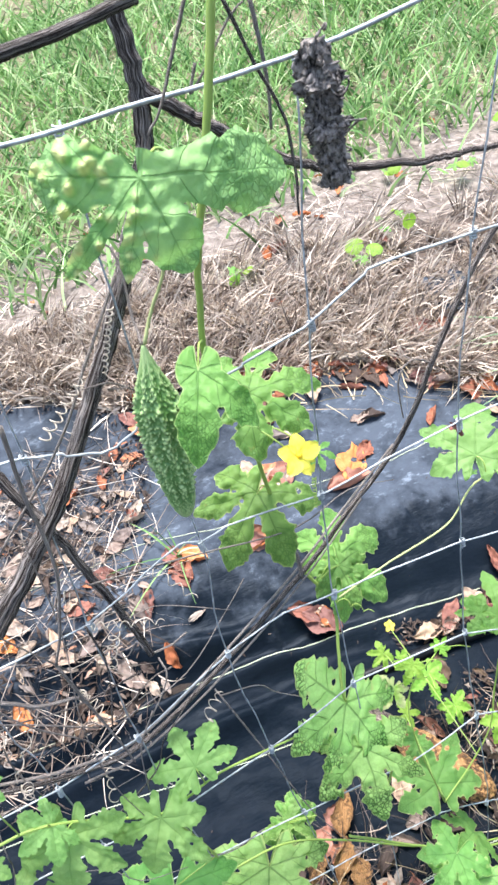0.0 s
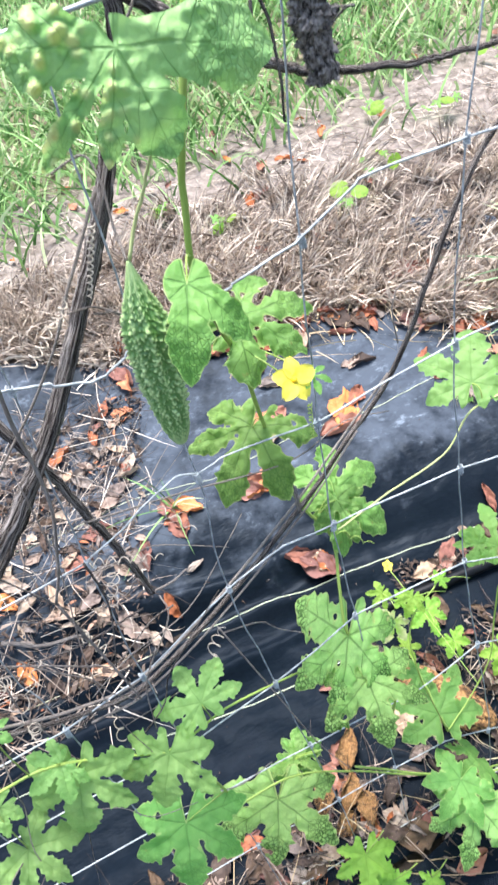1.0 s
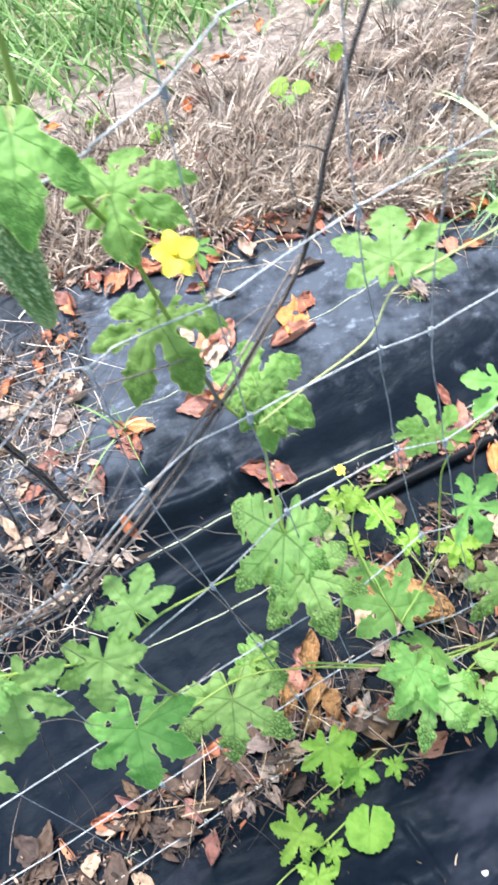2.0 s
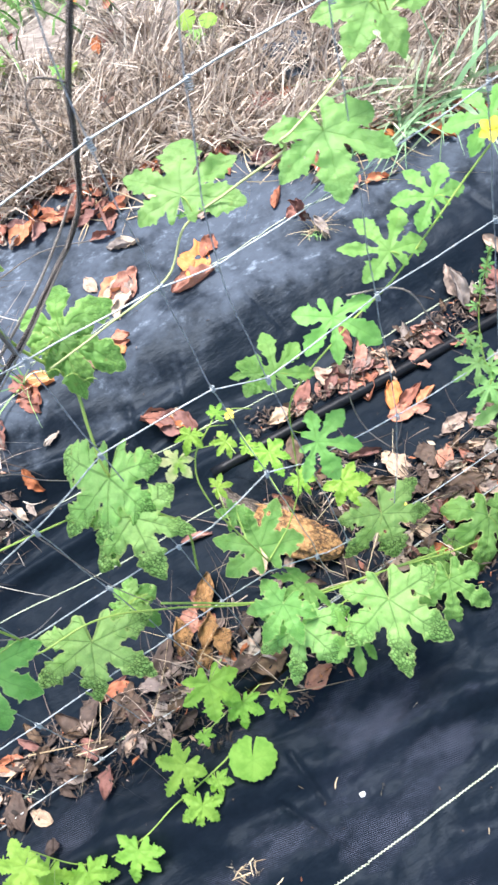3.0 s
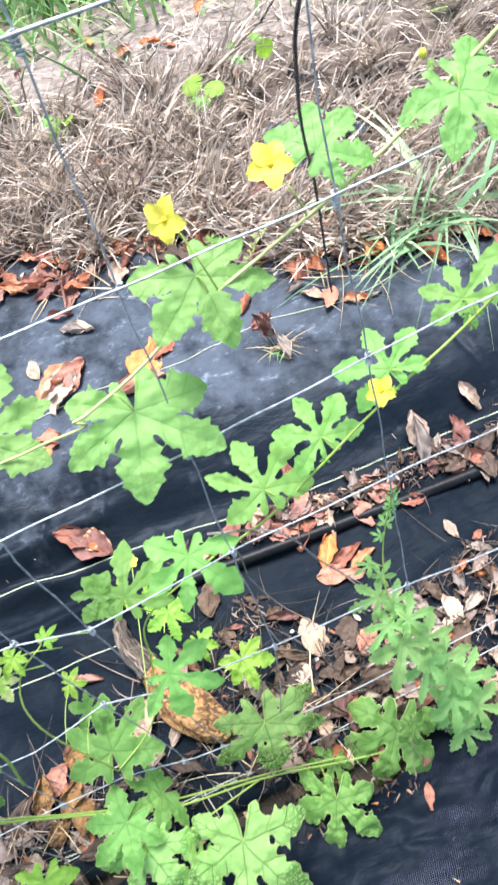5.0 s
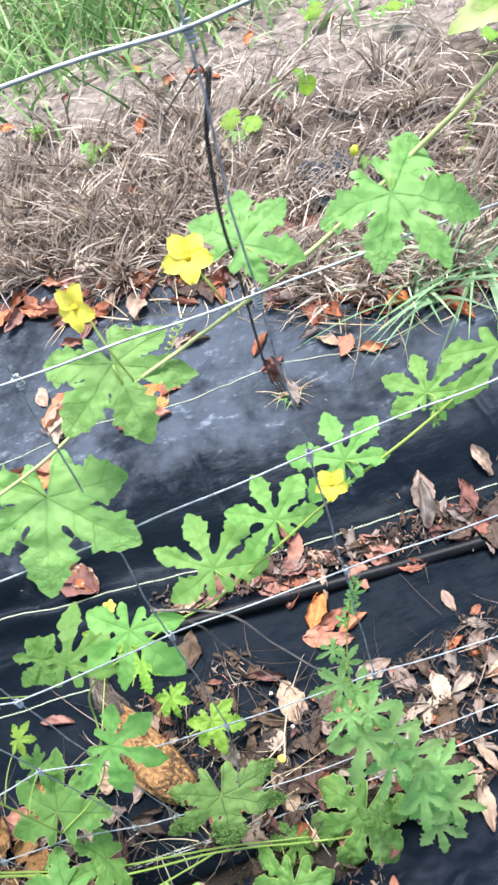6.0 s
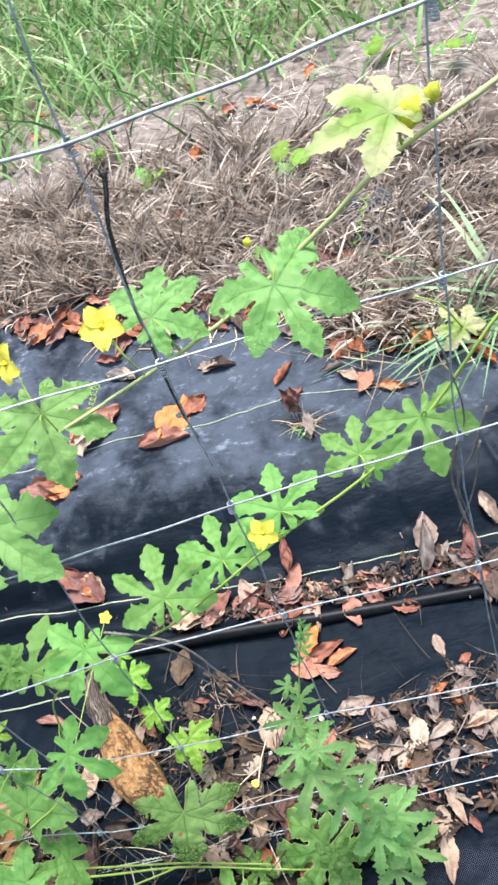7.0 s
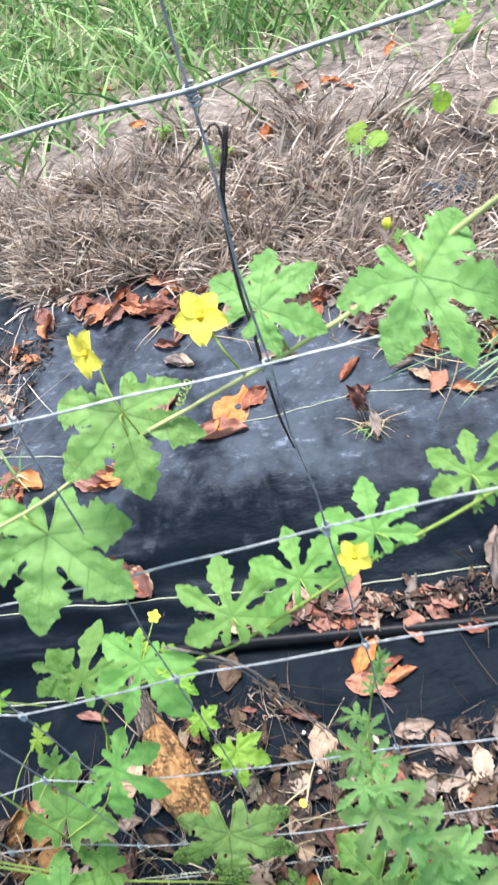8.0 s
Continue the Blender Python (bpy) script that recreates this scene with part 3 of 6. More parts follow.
for i, row in enumerate(ROWS):
    pts = [(x, 0.0006 * math.sin(x * 31 + i), z) for x, z in row]
    xs = np.unique(np.concatenate([np.arange(-4.5, 4.501, 0.02), [q[0] for q in pts]]))
    zs = np.interp(xs, [q[0] for q in pts], [q[2] for q in pts])
    zs = np.convolve(np.pad(zs, 1, mode="edge"), [.25, .5, .25], mode="valid")
    r = 0.0017 if i == 0 else (0.0012 if i == 1 else 0.0010)
    dense = np.stack([xs, 0.0008 * np.sin(xs * 31 + i), zs + 0.0006 * np.sin(xs * 57 + 2 * i)], 1)
    place("line_wire", sweep("line_wire", dense, r, r, wire_steel, sides=8, per=1), fence)
for i, st in enumerate(STAYS):
    pts = [(x + 0.002 * math.sin(z * 19 + i), 0.0032, z) for x, z in st]
    dense = smooth_path(pts, 5)
    dense[:, 0] += 0.0012 * np.sin(dense[:, 2] * 47 + i * 2)
    place("stay_wire", sweep("stay_wire", dense, 0.00085, 0.00085, stay_steel, sides=7, per=1), fence)


def knot_mesh(turns, height, seed):
    g = np.random.default_rng(seed)
    pts = []
    for k in range(turns * 10 + 1):
        a = 2 * math.pi * k / 10
        f = k / (turns * 10)
        rr = 0.0025 * (1 + 0.08 * g.random())
        pts.append((rr * math.cos(a), rr * math.sin(a), -height * f))
    return sweep("knot", pts, 0.0009, 0.0008, wire_steel, sides=6, per=1)


KNOTS = [knot_mesh(5, 0.0125, 1), knot_mesh(4, 0.0105, 2), knot_mesh(6, 0.0145, 3)]
for i, st in enumerate(STAYS):
    for j, row in enumerate(ROWS):
        if (i in (0, 1) or i >= 12) and j > 3:
            continue
        zz = 1.0
        for _ in range(4):
            xx = np.interp(zz, [p[1] for p in st][::-1], [p[0] for p in st][::-1])
            zz = np.interp(xx, [p[0] for p in row], [p[1] for p in row])
        place("knot", KNOTS[(i + j) % 3], fence, pose(float(xx), 0.0016, float(zz) + 0.002, 6 * math.sin(i * 3 + j), 8 * math.sin(i + 2 * j), 40 * i))


# ---- leaves ----
AXES = [0, 54, -54, 108, -108, 156, -156]
DRAPED = [30, 60, -9, 112, -75]          # directions of the five lobes of the large hanging leaf
# lobe lengths, centre disc, half-width of the neck, of the widest part and behind its tooth, width of the fine teeth
SHAPE = {
    "o": ([1, .96, .96, .80, .80, .42, .42], .22, .088, .228, .178, .22),
    "b": ([1, .95, .95, .80, .80, .48, .48], .31, .130, .252, .185, .32),
    "c": ([1, .94, .94, .80, .80, .48, .48], .28, .112, .238, .205, .24),
    "k": ([1, .94, .94, .78, .78, .48, .48], .36, .135, .225, .160, .32),
    "m": ([1, .90, .90, .74, .74, .46, .46], .34, .150, .235, .165, .55),
    "d": ([1, .92, .92, .78, .78, .50, .50], .36, .140, .235, .170, .28),
    "t": ([.74, .94, .76, .78, 1.22], .20, .170, .270, .235, .08),
    "f": ([1, .3, .95, .2, .3, .1, .1], .30, .200, .270, .230, .10),
    "s": ([1, .9, .9, .6, .6, .2, .2], .22, .110, .190, .150, .10),
    "r": ([.94, .92, .92, .90, .90, .86, .86], .84, .280, .350, .290, .34),
    "w": ([1, .86, .86, .66, .66, .28, .28], .18, .100, .185, .125, .60),
}
SHAPE["y"] = SHAPE["b"]
# cup, fold along the ribs, crinkle, droop of the lobes
RELIEF = {"o": (.12, .28, .040, .45), "b": (.15, .26, .062, .50), "y": (.14, .27, .045, .50), "c": (.22, .16, .075, .75), "k": (.16, .14, .050, .55),
          "d": (.18, .18, .045, .45), "m": (.16, .28, .05, .4), "f": (.30, .30, .06, .8), "t": (.16, .14, .075, .80), "s": (.15, .35, .02, .2), "r": (.10, .16, .02, .2), "w": (.25, .30, .03, .5)}
LOBE_WIDTH = {"t": [.36, .38, .90, 1.15, 1.32]}
HOLES = {"k": 5, "c": 2, "d": 4, "b": 1}


def leaf_field(style, g, x, y):
    """Positive inside the leaf: pointed lobes, each with a large tooth on either side, joined by a disc."""
    lens, disc, neck, wide, behind, fine = SHAPE[style]
    f = disc - np.hypot(x, y)
    if style == "r":
        saw = (np.arctan2(x, y) * 17 / 6.2832) % 1.0
        f = f + .14 * (np.minimum(saw, (1 - saw) * 2) - .4)
    for ax, L, bulk in zip(DRAPED if style == "t" else AXES, lens, LOBE_WIDTH.get(style, [1] * 7)):
        L = L * (g.uniform(.88, 1.06) if style != "t" else 1)
        w = bulk * g.uniform(.9, 1.1) * (1 if abs(ax) < 120 else .75) * min(1.0, L + .25)
        a = radians(ax)
        s = (x * math.sin(a) + y * math.cos(a)) / L
        d = x * math.cos(a) - y * math.sin(a)
        halves = []
        for side in range(2):
            k = g.uniform(-.05, .05)
            at = [0, .2, .35, .49 + k, .525 + k, .66 + k, .70 + k, .83 + k * .5, .87 + k * .5, .95, 1.0]
            half = np.interp(s, at, [neck * .7, neck * .8, neck, neck * .3 + wide * .64, neck * .36 + wide * .44, wide, behind, behind * .88, behind * .60, behind * .36, 0])
            saw = (s * (9 if style != "w" else 6) + g.random()) % 1.0
            halves.append(w * half * (1 + fine * (np.minimum(saw, (1 - saw) * 5) - .5) * np.clip(s * 3 - .9, 0, 1)))
        half = np.where(d > 0, halves[0], halves[1])
        f = np.maximum(f, np.minimum(half - np.abs(d), np.minimum(s * L + .02, (1.0 - s) * L * 1.2)))
    back = np.abs(np.arctan2(x, y)) - radians(175 if style == "r" else 166)
    f = np.minimum(f, -np.sin(np.clip(back, -1.2, .3)) * np.hypot(x, y) + .004)
    for _ in range(HOLES.get(style, 0)):
        q, a, w = g.uniform(.22, .75), g.uniform(-2.2, 2.2), g.uniform(.018, .042)
        hx, hy = q * math.sin(a), q * math.cos(a)
        f = np.minimum(f, np.hypot((x - hx) * g.uniform(.8, 1.3), y - hy) + .012 * np.sin(9 * np.arctan2(y - hy, x - hx)) - w)
    return f


def clip_grid(f, xs, ys):
    """Cuts a grid along the zero line of f; gives its points and faces."""
    ny, nx = f.shape
    pts, faces, number, cutpt = [], [], {}, {}

    def corner(j, i):
        if (j, i) not in number:
            number[j, i] = len(pts)
            pts.append((xs[i], ys[j], f[j, i]))
        return number[j, i]

    def crossing(a, b):
        key = (a, b) if a < b else (b, a)
        if key not in cutpt:
            (ja, ia), (jb, ib) = key
            t = f[ja, ia] / (f[ja, ia] - f[jb, ib])
            t = min(max(t, .04), .96)
            cutpt[key] = len(pts)
            pts.append((xs[ia] + (xs[ib] - xs[ia]) * t, ys[ja] + (ys[jb] - ys[ja]) * t, 0.0))
        return cutpt[key]

    solid = f > 0
    any_in = solid[:-1, :-1] | solid[1:, :-1] | solid[:-1, 1:] | solid[1:, 1:]
    for j, i in np.argwhere(any_in):
        ring = [(j, i), (j, i + 1), (j + 1, i + 1), (j + 1, i)]
        poly = []
        for k in range(4):
            a, b = ring[k], ring[(k + 1) % 4]
            if solid[a]:
                poly.append(corner(*a))
            if solid[a] != solid[b]:
                poly.append(crossing(a, b))
        if len(poly) > 2:
            faces.append(tuple(poly))
    return pts, faces


def leaf_mesh(style, seed):
    g = np.random.default_rng(seed * 31 + 5)
    step = {"t": 1 / 56, "w": 1 / 26, "s": 1 / 16, "r": 1 / 16}.get(style, 1 / 34)
    span = np.arange(-1.38, 1.38, step)
    gx, gy = np.meshgrid(span, span)
    pts, faces = clip_grid(leaf_field(style, g, gx, gy), span, span)
    cup, fold_, crinkle, droop = RELIEF[style]
    cup *= g.uniform(.6, 1.3)
    bend = droop * g.uniform(-1.0, .15, 9)
    p, tilt = g.uniform(0, 6.28, 4), g.uniform(-.15, .15)
    third = radians(54)
    verts, uvs, rim, swell = [], [], [], []
    for x, y, f in pts:
        q, a = math.hypot(x, y), math.atan2(x, y)
        flat = a
        if style == "t":
            a = radians(float(np.interp(math.degrees(a), [-180, -75, -9, 30, 60, 112, 180], [-180, -108, -54, 0, 54, 108, 180])))
        k = round(a / third)
        de = a - k * third
        d, s = abs(q * math.sin(de)), q * math.cos(de)
        z = -cup * q * q + fold_ * min(d, .15) + bend[k + 4] * max(s - .38, 0) ** 1.4 + tilt * x * abs(x)
        z += crinkle * min(1, q * 3) * (noise.noise((x * 5 + seed, y * 5, seed)) + .6 * noise.noise((x * 12, y * 12 + seed, 2.0)))
        if style in "ck":
            z -= crinkle * 1.1 * max(0, 1 - f / .07) * (.6 + noise.noise((x * 6, y * 6, seed)))
            z += .022 * min(1, f * 12) * noise.noise((x * 20, y * 20, seed))
        lump = 0.0
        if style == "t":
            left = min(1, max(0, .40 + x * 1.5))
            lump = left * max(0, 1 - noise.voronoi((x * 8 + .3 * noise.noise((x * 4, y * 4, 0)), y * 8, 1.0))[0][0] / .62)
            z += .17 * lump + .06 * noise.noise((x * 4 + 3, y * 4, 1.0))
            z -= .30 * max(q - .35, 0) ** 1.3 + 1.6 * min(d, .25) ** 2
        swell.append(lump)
        turn = .07 * (math.sin(2 * a + p[0]) - math.sin(p[0])) + .05 * (math.sin(3 * a + p[1]) - math.sin(p[1]))
        turn += .10 * q * (math.sin(a + p[3]) - math.sin(p[3]))
        size = 1 + .06 * math.sin(a + p[2])
        if style == "t":
            size, turn = 1.0, flat - a
        verts.append((size * q * math.sin(a + turn), size * q * math.cos(a + turn), z))
        uvs.append((.5 + q * math.sin(a) / 2.6, .5 + q * math.cos(a) / 2.6))
        rim.append(f)
    me = mesh_of("leaf", verts, faces, LEAF[style], uvs)
    att = me.attributes.new("rim", 'FLOAT', 'POINT')
    att.data.foreach_set("value", np.array(rim, dtype=np.float32))
    if style == "t":
        att = me.attributes.new("swell", 'FLOAT', 'POINT')
        att.data.foreach_set("value", np.array(swell, dtype=np.float32))
    return me


LEAF_MESH, LEAF_COUNT, STEM_POINTS = {}, {}, {}
LEAF_LABEL = {"o": "", "b": "", "y": "yellowing leaf", "c": "dark crinkled leaf", "k": "netted insect-bitten leaf", "d": "dark green leaf", "t": "large puckered drooping leaf",
              "m": "young yellow-green leaf", "f": "drooping folded leaf", "s": "tiny folded leaf", "r": "rounded young leaf", "w": "finely cut leaf"}


def leaf(parent, style, at, tip, width=1.0, face=None):
    n = LEAF_COUNT[style] = LEAF_COUNT.get(style, 0) + 1
    key = (style, n % (12 if style in "ockbdm" else 4))
    if key not in LEAF_MESH:
        LEAF_MESH[key] = leaf_mesh(style, key[1] * 7 + ord(style))
    at, tip = Vector(at), Vector(tip)
    fwd = tip - at
    size = max(fwd.length, .008)
    fwd.normalize()
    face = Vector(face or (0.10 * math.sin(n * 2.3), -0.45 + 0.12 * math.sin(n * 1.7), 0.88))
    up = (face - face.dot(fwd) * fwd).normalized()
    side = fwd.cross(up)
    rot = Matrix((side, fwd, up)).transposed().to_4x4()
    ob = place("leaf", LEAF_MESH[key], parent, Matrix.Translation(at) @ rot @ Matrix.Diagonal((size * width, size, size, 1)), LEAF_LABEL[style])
    pts = STEM_POINTS.get(parent)
    if pts is not None and style != "s":
        near = pts[np.argmin(np.linalg.norm(pts - np.array(at), axis=1))]
        gap = np.array(at) - near
        if np.linalg.norm(gap) > .12:
            near = np.array(at) - gap / np.linalg.norm(gap) * .06
        mid = (near + np.array(at)) / 2 + np.array((0, -.004, .010))
        pet = place("petiole", sweep("petiole", [near, mid, np.array(at) - .002 * np.array(up)], .0009, .0007, stem_green, sides=6, per=5), None)
        pet.parent = ob
        pet.matrix_parent_inverse = WORLD[ob].inverted()
    return ob


def stem(parent, pts, r0, r1, name, mat):
    woody = mat in (bark, bark_pale)
    thick = woody and r0 > .004
    me = sweep(name, pts, r0, r1, mat, sides=16 if thick else 8, per=14 if thick else 7, rough=.10 if woody else .05,
               wobble=.0011 if thick else .0004, ridges=.13 if thick else .05, seed=len(STEM_POINTS) + len(pts))
    ob = place(name, me, parent)
    if name == "stem":
        dense = smooth_path(pts, 8)
        old = STEM_POINTS.get(parent)
        STEM_POINTS[parent] = dense if old is None else np.concatenate([old, dense])
    return ob


def coil(parent, a, b, radius, turns, r):
    a, b = np.array(a), np.array(b)
    ax = (b - a) / (np.linalg.norm(b - a) + 1e-9)
    u = np.cross(ax, (0.3, 0.8, 0.5))
    u /= np.linalg.norm(u)
    v = np.cross(ax, u)
    pts = []
    for k in range(turns * 12 + 1):
        f = k / (turns * 12)
        q = radius * (1 - .35 * f) * (1 + .18 * math.sin(k * .7))
        pts.append(a + (b - a) * f + q * (math.cos(k * math.pi / 6) * u + math.sin(k * math.pi / 6) * v))
    green = parent in STEM_POINTS
    place("tendril", sweep("tendril", pts, r, r * .7, stem_green if green else tendril_pale, sides=5, per=1), parent)


# ---- flowers, fruit ----
def petal_mesh(seed):
    verts, uvs, faces = [], [], []
    nu, nv = 7, 9
    for j in range(nv + 1):
        s = j / nv
        w = .43 * math.sin(math.pi * min(s ** .85 * .93 + .04, 1)) ** .6
        for i in range(nu + 1):
            t = 2 * i / nu - 1
            x, y = w * t, .08 + .95 * s + (.05 * math.cos(t * 3.1 * 2) if j == nv else 0)
            z = .16 * math.sin(s * 1.9) - .10 * s * s + .06 * t * t + .05 * noise.noise((x * 6 + seed, y * 6, seed)) - .10 * max(s - .7, 0)
            verts.append((x, y, z))
            uvs.append((i / nu, s))
    for j in range(nv):
        for i in range(nu):
            a = j * (nu + 1) + i
            faces.append((a, a + 1, a + nu + 2, a + nu + 1))
    return mesh_of("petal", verts, faces, yellow, uvs)


PETALS = [petal_mesh(k) for k in range(3)]
orange_core = plain_noise("flower_core", (0.75, 0.50, 0.02), (0.85, 0.62, 0.03), 900)


def blob(name, rad, mat, seed=0, rough=.15, seg=14, ring=9):
    verts, faces = [], []
    for j in range(ring + 1):
        b = math.pi * j / ring
        for i in range(seg):
            a = 2 * math.pi * i / seg
            d = np.array((math.sin(b) * math.cos(a), math.sin(b) * math.sin(a), math.cos(b)))
            verts.append(d * np.array(rad) * (1 + rough * noise.noise(tuple(d * 2.5 + seed))))
    for j in range(ring):
        for i in range(seg):
            a, c = j * seg + i, j * seg + (i + 1) % seg
            faces.append((a, a + seg, c + seg, c))
    return mesh_of(name, verts, faces, mat)


CORE = blob("flower_center", (1, 1, .8), orange_core, 3, .4)


def frame_to(at, normal, spin=0.0):
    n = Vector(normal).normalized()
    return Matrix.Translation(at) @ n.to_track_quat('Z', 'Y').to_matrix().to_4x4() @ Matrix.Rotation(spin, 4, 'Z')


def flower(parent, at, normal, radius):
    base = frame_to(at, normal, at[0] * 40)
    stalk_end = base @ Vector((0, 0, -radius * .3))
    pts = STEM_POINTS[parent]
    near = pts[np.argmin(np.linalg.norm(pts - np.array(at), axis=1))]
    mid = (near + np.array(stalk_end)) / 2 + np.array((0, -.01, .006))
    head = place("flower", sweep("flower", [near, mid, np.array(stalk_end)], .0008, .0009, stem_green, sides=6, per=6), parent, None, "open five-petalled yellow flower")
    for k in range(5):
        m = base @ Matrix.Rotation(k * 2 * math.pi / 5 + .1 * math.sin(k * 5), 4, 'Z') @ Matrix.Rotation(.12 * math.sin(k * 3 + at[0] * 9), 4, 'X') @ Matrix.Scale(radius * (1 + .06 * math.sin(k * 7)), 4)
        place("petal", PETALS[k % 3], head, m)
    place("flower_center", CORE, head, base @ Matrix.Translation((0, 0, radius * .06)) @ Matrix.Scale(radius * .14, 4))


def bud(parent, at, r):
    me = blob("bud", (r, r * .9, r * 1.3), bud_skin, at[0], .35)
    place("bud", me, parent, Matrix.Translation(at), "closed yellow flower bud")


def fruit(parent, top, bottom, radius):
    top, bottom = np.array(top), np.array(bottom)
    L = np.linalg.norm(bottom - top)
    seg, ring = 84, 150
    verts, faces, wart = [], [], []
    for j in range(ring + 1):
        f = j / ring
        body = radius * (math.sin(math.pi * min(1, .03 + .97 * f) ** .82)) ** (.66 - .26 * f) * (0.25 + 0.75 * min(1, f * 3.2)) if 0 < f < 1 else radius * .05
        body = max(body, radius * .05)
        for i in range(seg):
            a = 2 * math.pi * i / seg
            rib = .5 + .5 * math.cos(9 * a + 1.2 * math.sin(f * 5))
            p = Vector((math.cos(a) * 4.6, math.sin(a) * 4.6, f * 19))
            dist = noise.voronoi(p * 2.9)[0]
            lump = max(0, 1 - (dist[0] / .55) ** 1.6)
            amp = min(1, f * 5) * min(1, (1 - f) * 7)
            rr = body * (1 + amp * (.15 * rib + .24 * lump - .18))
            verts.append((rr * math.cos(a) + .10 * radius * math.sin(f * 4), rr * math.sin(a), -L * f))
            wart.append(amp * min(1, .30 * rib + .8 * lump) + (1 - amp) * .6)
    for j in range(ring):
        for i in range(seg):
            a, c = j * seg + i, j * seg + (i + 1) % seg
            faces.append((a, a + seg, c + seg, c))
    me = mesh_of("fruit", verts, faces, warty)
    att = me.attributes.new("wart", 'FLOAT', 'POINT')
    att.data.foreach_set("value", np.array(wart, dtype=np.float32))
    m = frame_to(tuple(top), tuple(top - bottom))
    place("fruit", me, parent, m, "green warty pointed fruit")


def dry_clump(top, bottom):
    """A shrivelled black leaf mass hanging from the top wire."""
    top, bottom = np.array(top), np.array(bottom)
    body = thing("shrivelled_leaf", tuple(bottom), "black shrivelled dead leaf clump hanging from the top wire", "dead leaf")
    g = np.random.default_rng(21)
    verts, faces = [], []
    seg, ring = 90, 190
    L = np.linalg.norm(bottom - top)
    for j in range(ring + 1):
        f = j / ring
        w = .0088 * (math.sin(math.pi * min(1, f * 1.35 + .06)) ** .6 if f < .66 else 0) + .0055 * (1 if f > .55 else 0) * (1 - .3 * abs(f - .85)) + .003
        c = top + (bottom - top) * f
        for i in range(seg):
            a = 2 * math.pi * i / seg
            q = Vector((math.cos(a) * 1.5, math.sin(a) * 1.5, f * 7))
            k = w * (1 + .85 * noise.noise(q * 1.3) + .75 * abs(noise.noise(q * 3.2)) - .2 + .40 * abs(noise.noise(q * 7)) + .10 * noise.noise(q * 17))
            verts.append(c + np.array((k * math.cos(a), .65 * k * math.sin(a), .004 * noise.noise(q * 3))))
    for j in range(ring):
        for i in range(seg):
            a, c = j * seg + i, j * seg + (i + 1) % seg
            faces.append((a, a + seg, c + seg, c))
    faces.append(tuple(range(seg)))
    faces.append(tuple(range(ring * seg, ring * seg + seg))[::-1])
    place("crumpled_blade", mesh_of("crumpled_blade", verts, faces, dead_black), body)
    for k in range(8):
        f = g.uniform(0, .95)
        c = top + (bottom - top) * f
        d = g.normal(0, 1, 3) * np.array((.009, .008, .010))
        place("curled_shred", sweep("curled_shred", [c, c + d, c + d * 1.3 + g.normal(0, .004, 3), c + d * .9 + g.normal(0, .006, 3)], .0011, .0006, dead_black, sides=5, per=5, rough=.5), body)


# ---- dead leaves ----
def dead_leaf_mesh(style, seed):
    """A dry leaf: rolled about its rib, buckled, with ragged edges."""
    g = np.random.default_rng(seed + 100)
    nu, nv = 10, 14
    roll, twist, bow = g.choice([g.uniform(.2, .9), g.uniform(1.0, 2.6)]), g.uniform(-1.3, 1.3), g.uniform(-.8, 1.0)
    lean = g.uniform(-.6, .6)
    verts, uvs, faces = [], [], []
    for j in range(nv + 1):
        s = j / nv
        w = .33 * math.sin(math.pi * (s ** .9 * .95 + .025)) ** .9
        for i in range(nu + 1):
            t = 2 * i / nu - 1
            edge = 1 + (.34 * noise.noise((s * 8, seed, 4 if t > 0 else 9)) + .20 * noise.noise((s * 21, seed, 2 if t > 0 else 7))) * abs(t)
            u = w * t * edge
            arc = roll * (t + lean * abs(t)) * (.6 + .4 * s)
            x = u * math.sin(arc) / arc if abs(arc) > .01 else u
            z = abs(u) * (1 - math.cos(arc)) / abs(arc) if abs(arc) > .01 else 0
            z += .15 * noise.noise((t * 1.6 + seed, s * 4, 1)) + .09 * noise.noise((t * 3.5, s * 8, seed)) + .03 * noise.noise((t * 9, s * 19, seed))
            z += bow * .16 * math.sin(math.pi * s)
            a = twist * (s - .5)
            x, z = x * math.cos(a) - z * math.sin(a), x * math.sin(a) + z * math.cos(a)
            verts.append((x + .04 * bow * math.sin(s * 3), s, z + .03))
            uvs.append((i / nu, s))
    for j in range(nv):
        for i in range(nu):
            a = j * (nu + 1) + i
            faces.append((a, a + 1, a + nu + 2, a + nu + 1))
    low = float(np.percentile([v[2] for v in verts], 12))
    return mesh_of("dead_leaf", [(x, y, z - low) for x, y, z in verts], faces, DEAD[style], uvs)


DEAD_MESH, DEAD_N = {}, [0]
DEAD_LABEL = {"o": "curled orange-brown dry leaf lying on the ground", "r": "russet dry fallen leaf lying on the ground", "t": "tan papery dry leaf lying on the ground",
              "p": "pale bleached dry leaf lying on the ground", "b": "dark brown crumpled dry leaf lying on the ground"}


LOOSE = {}


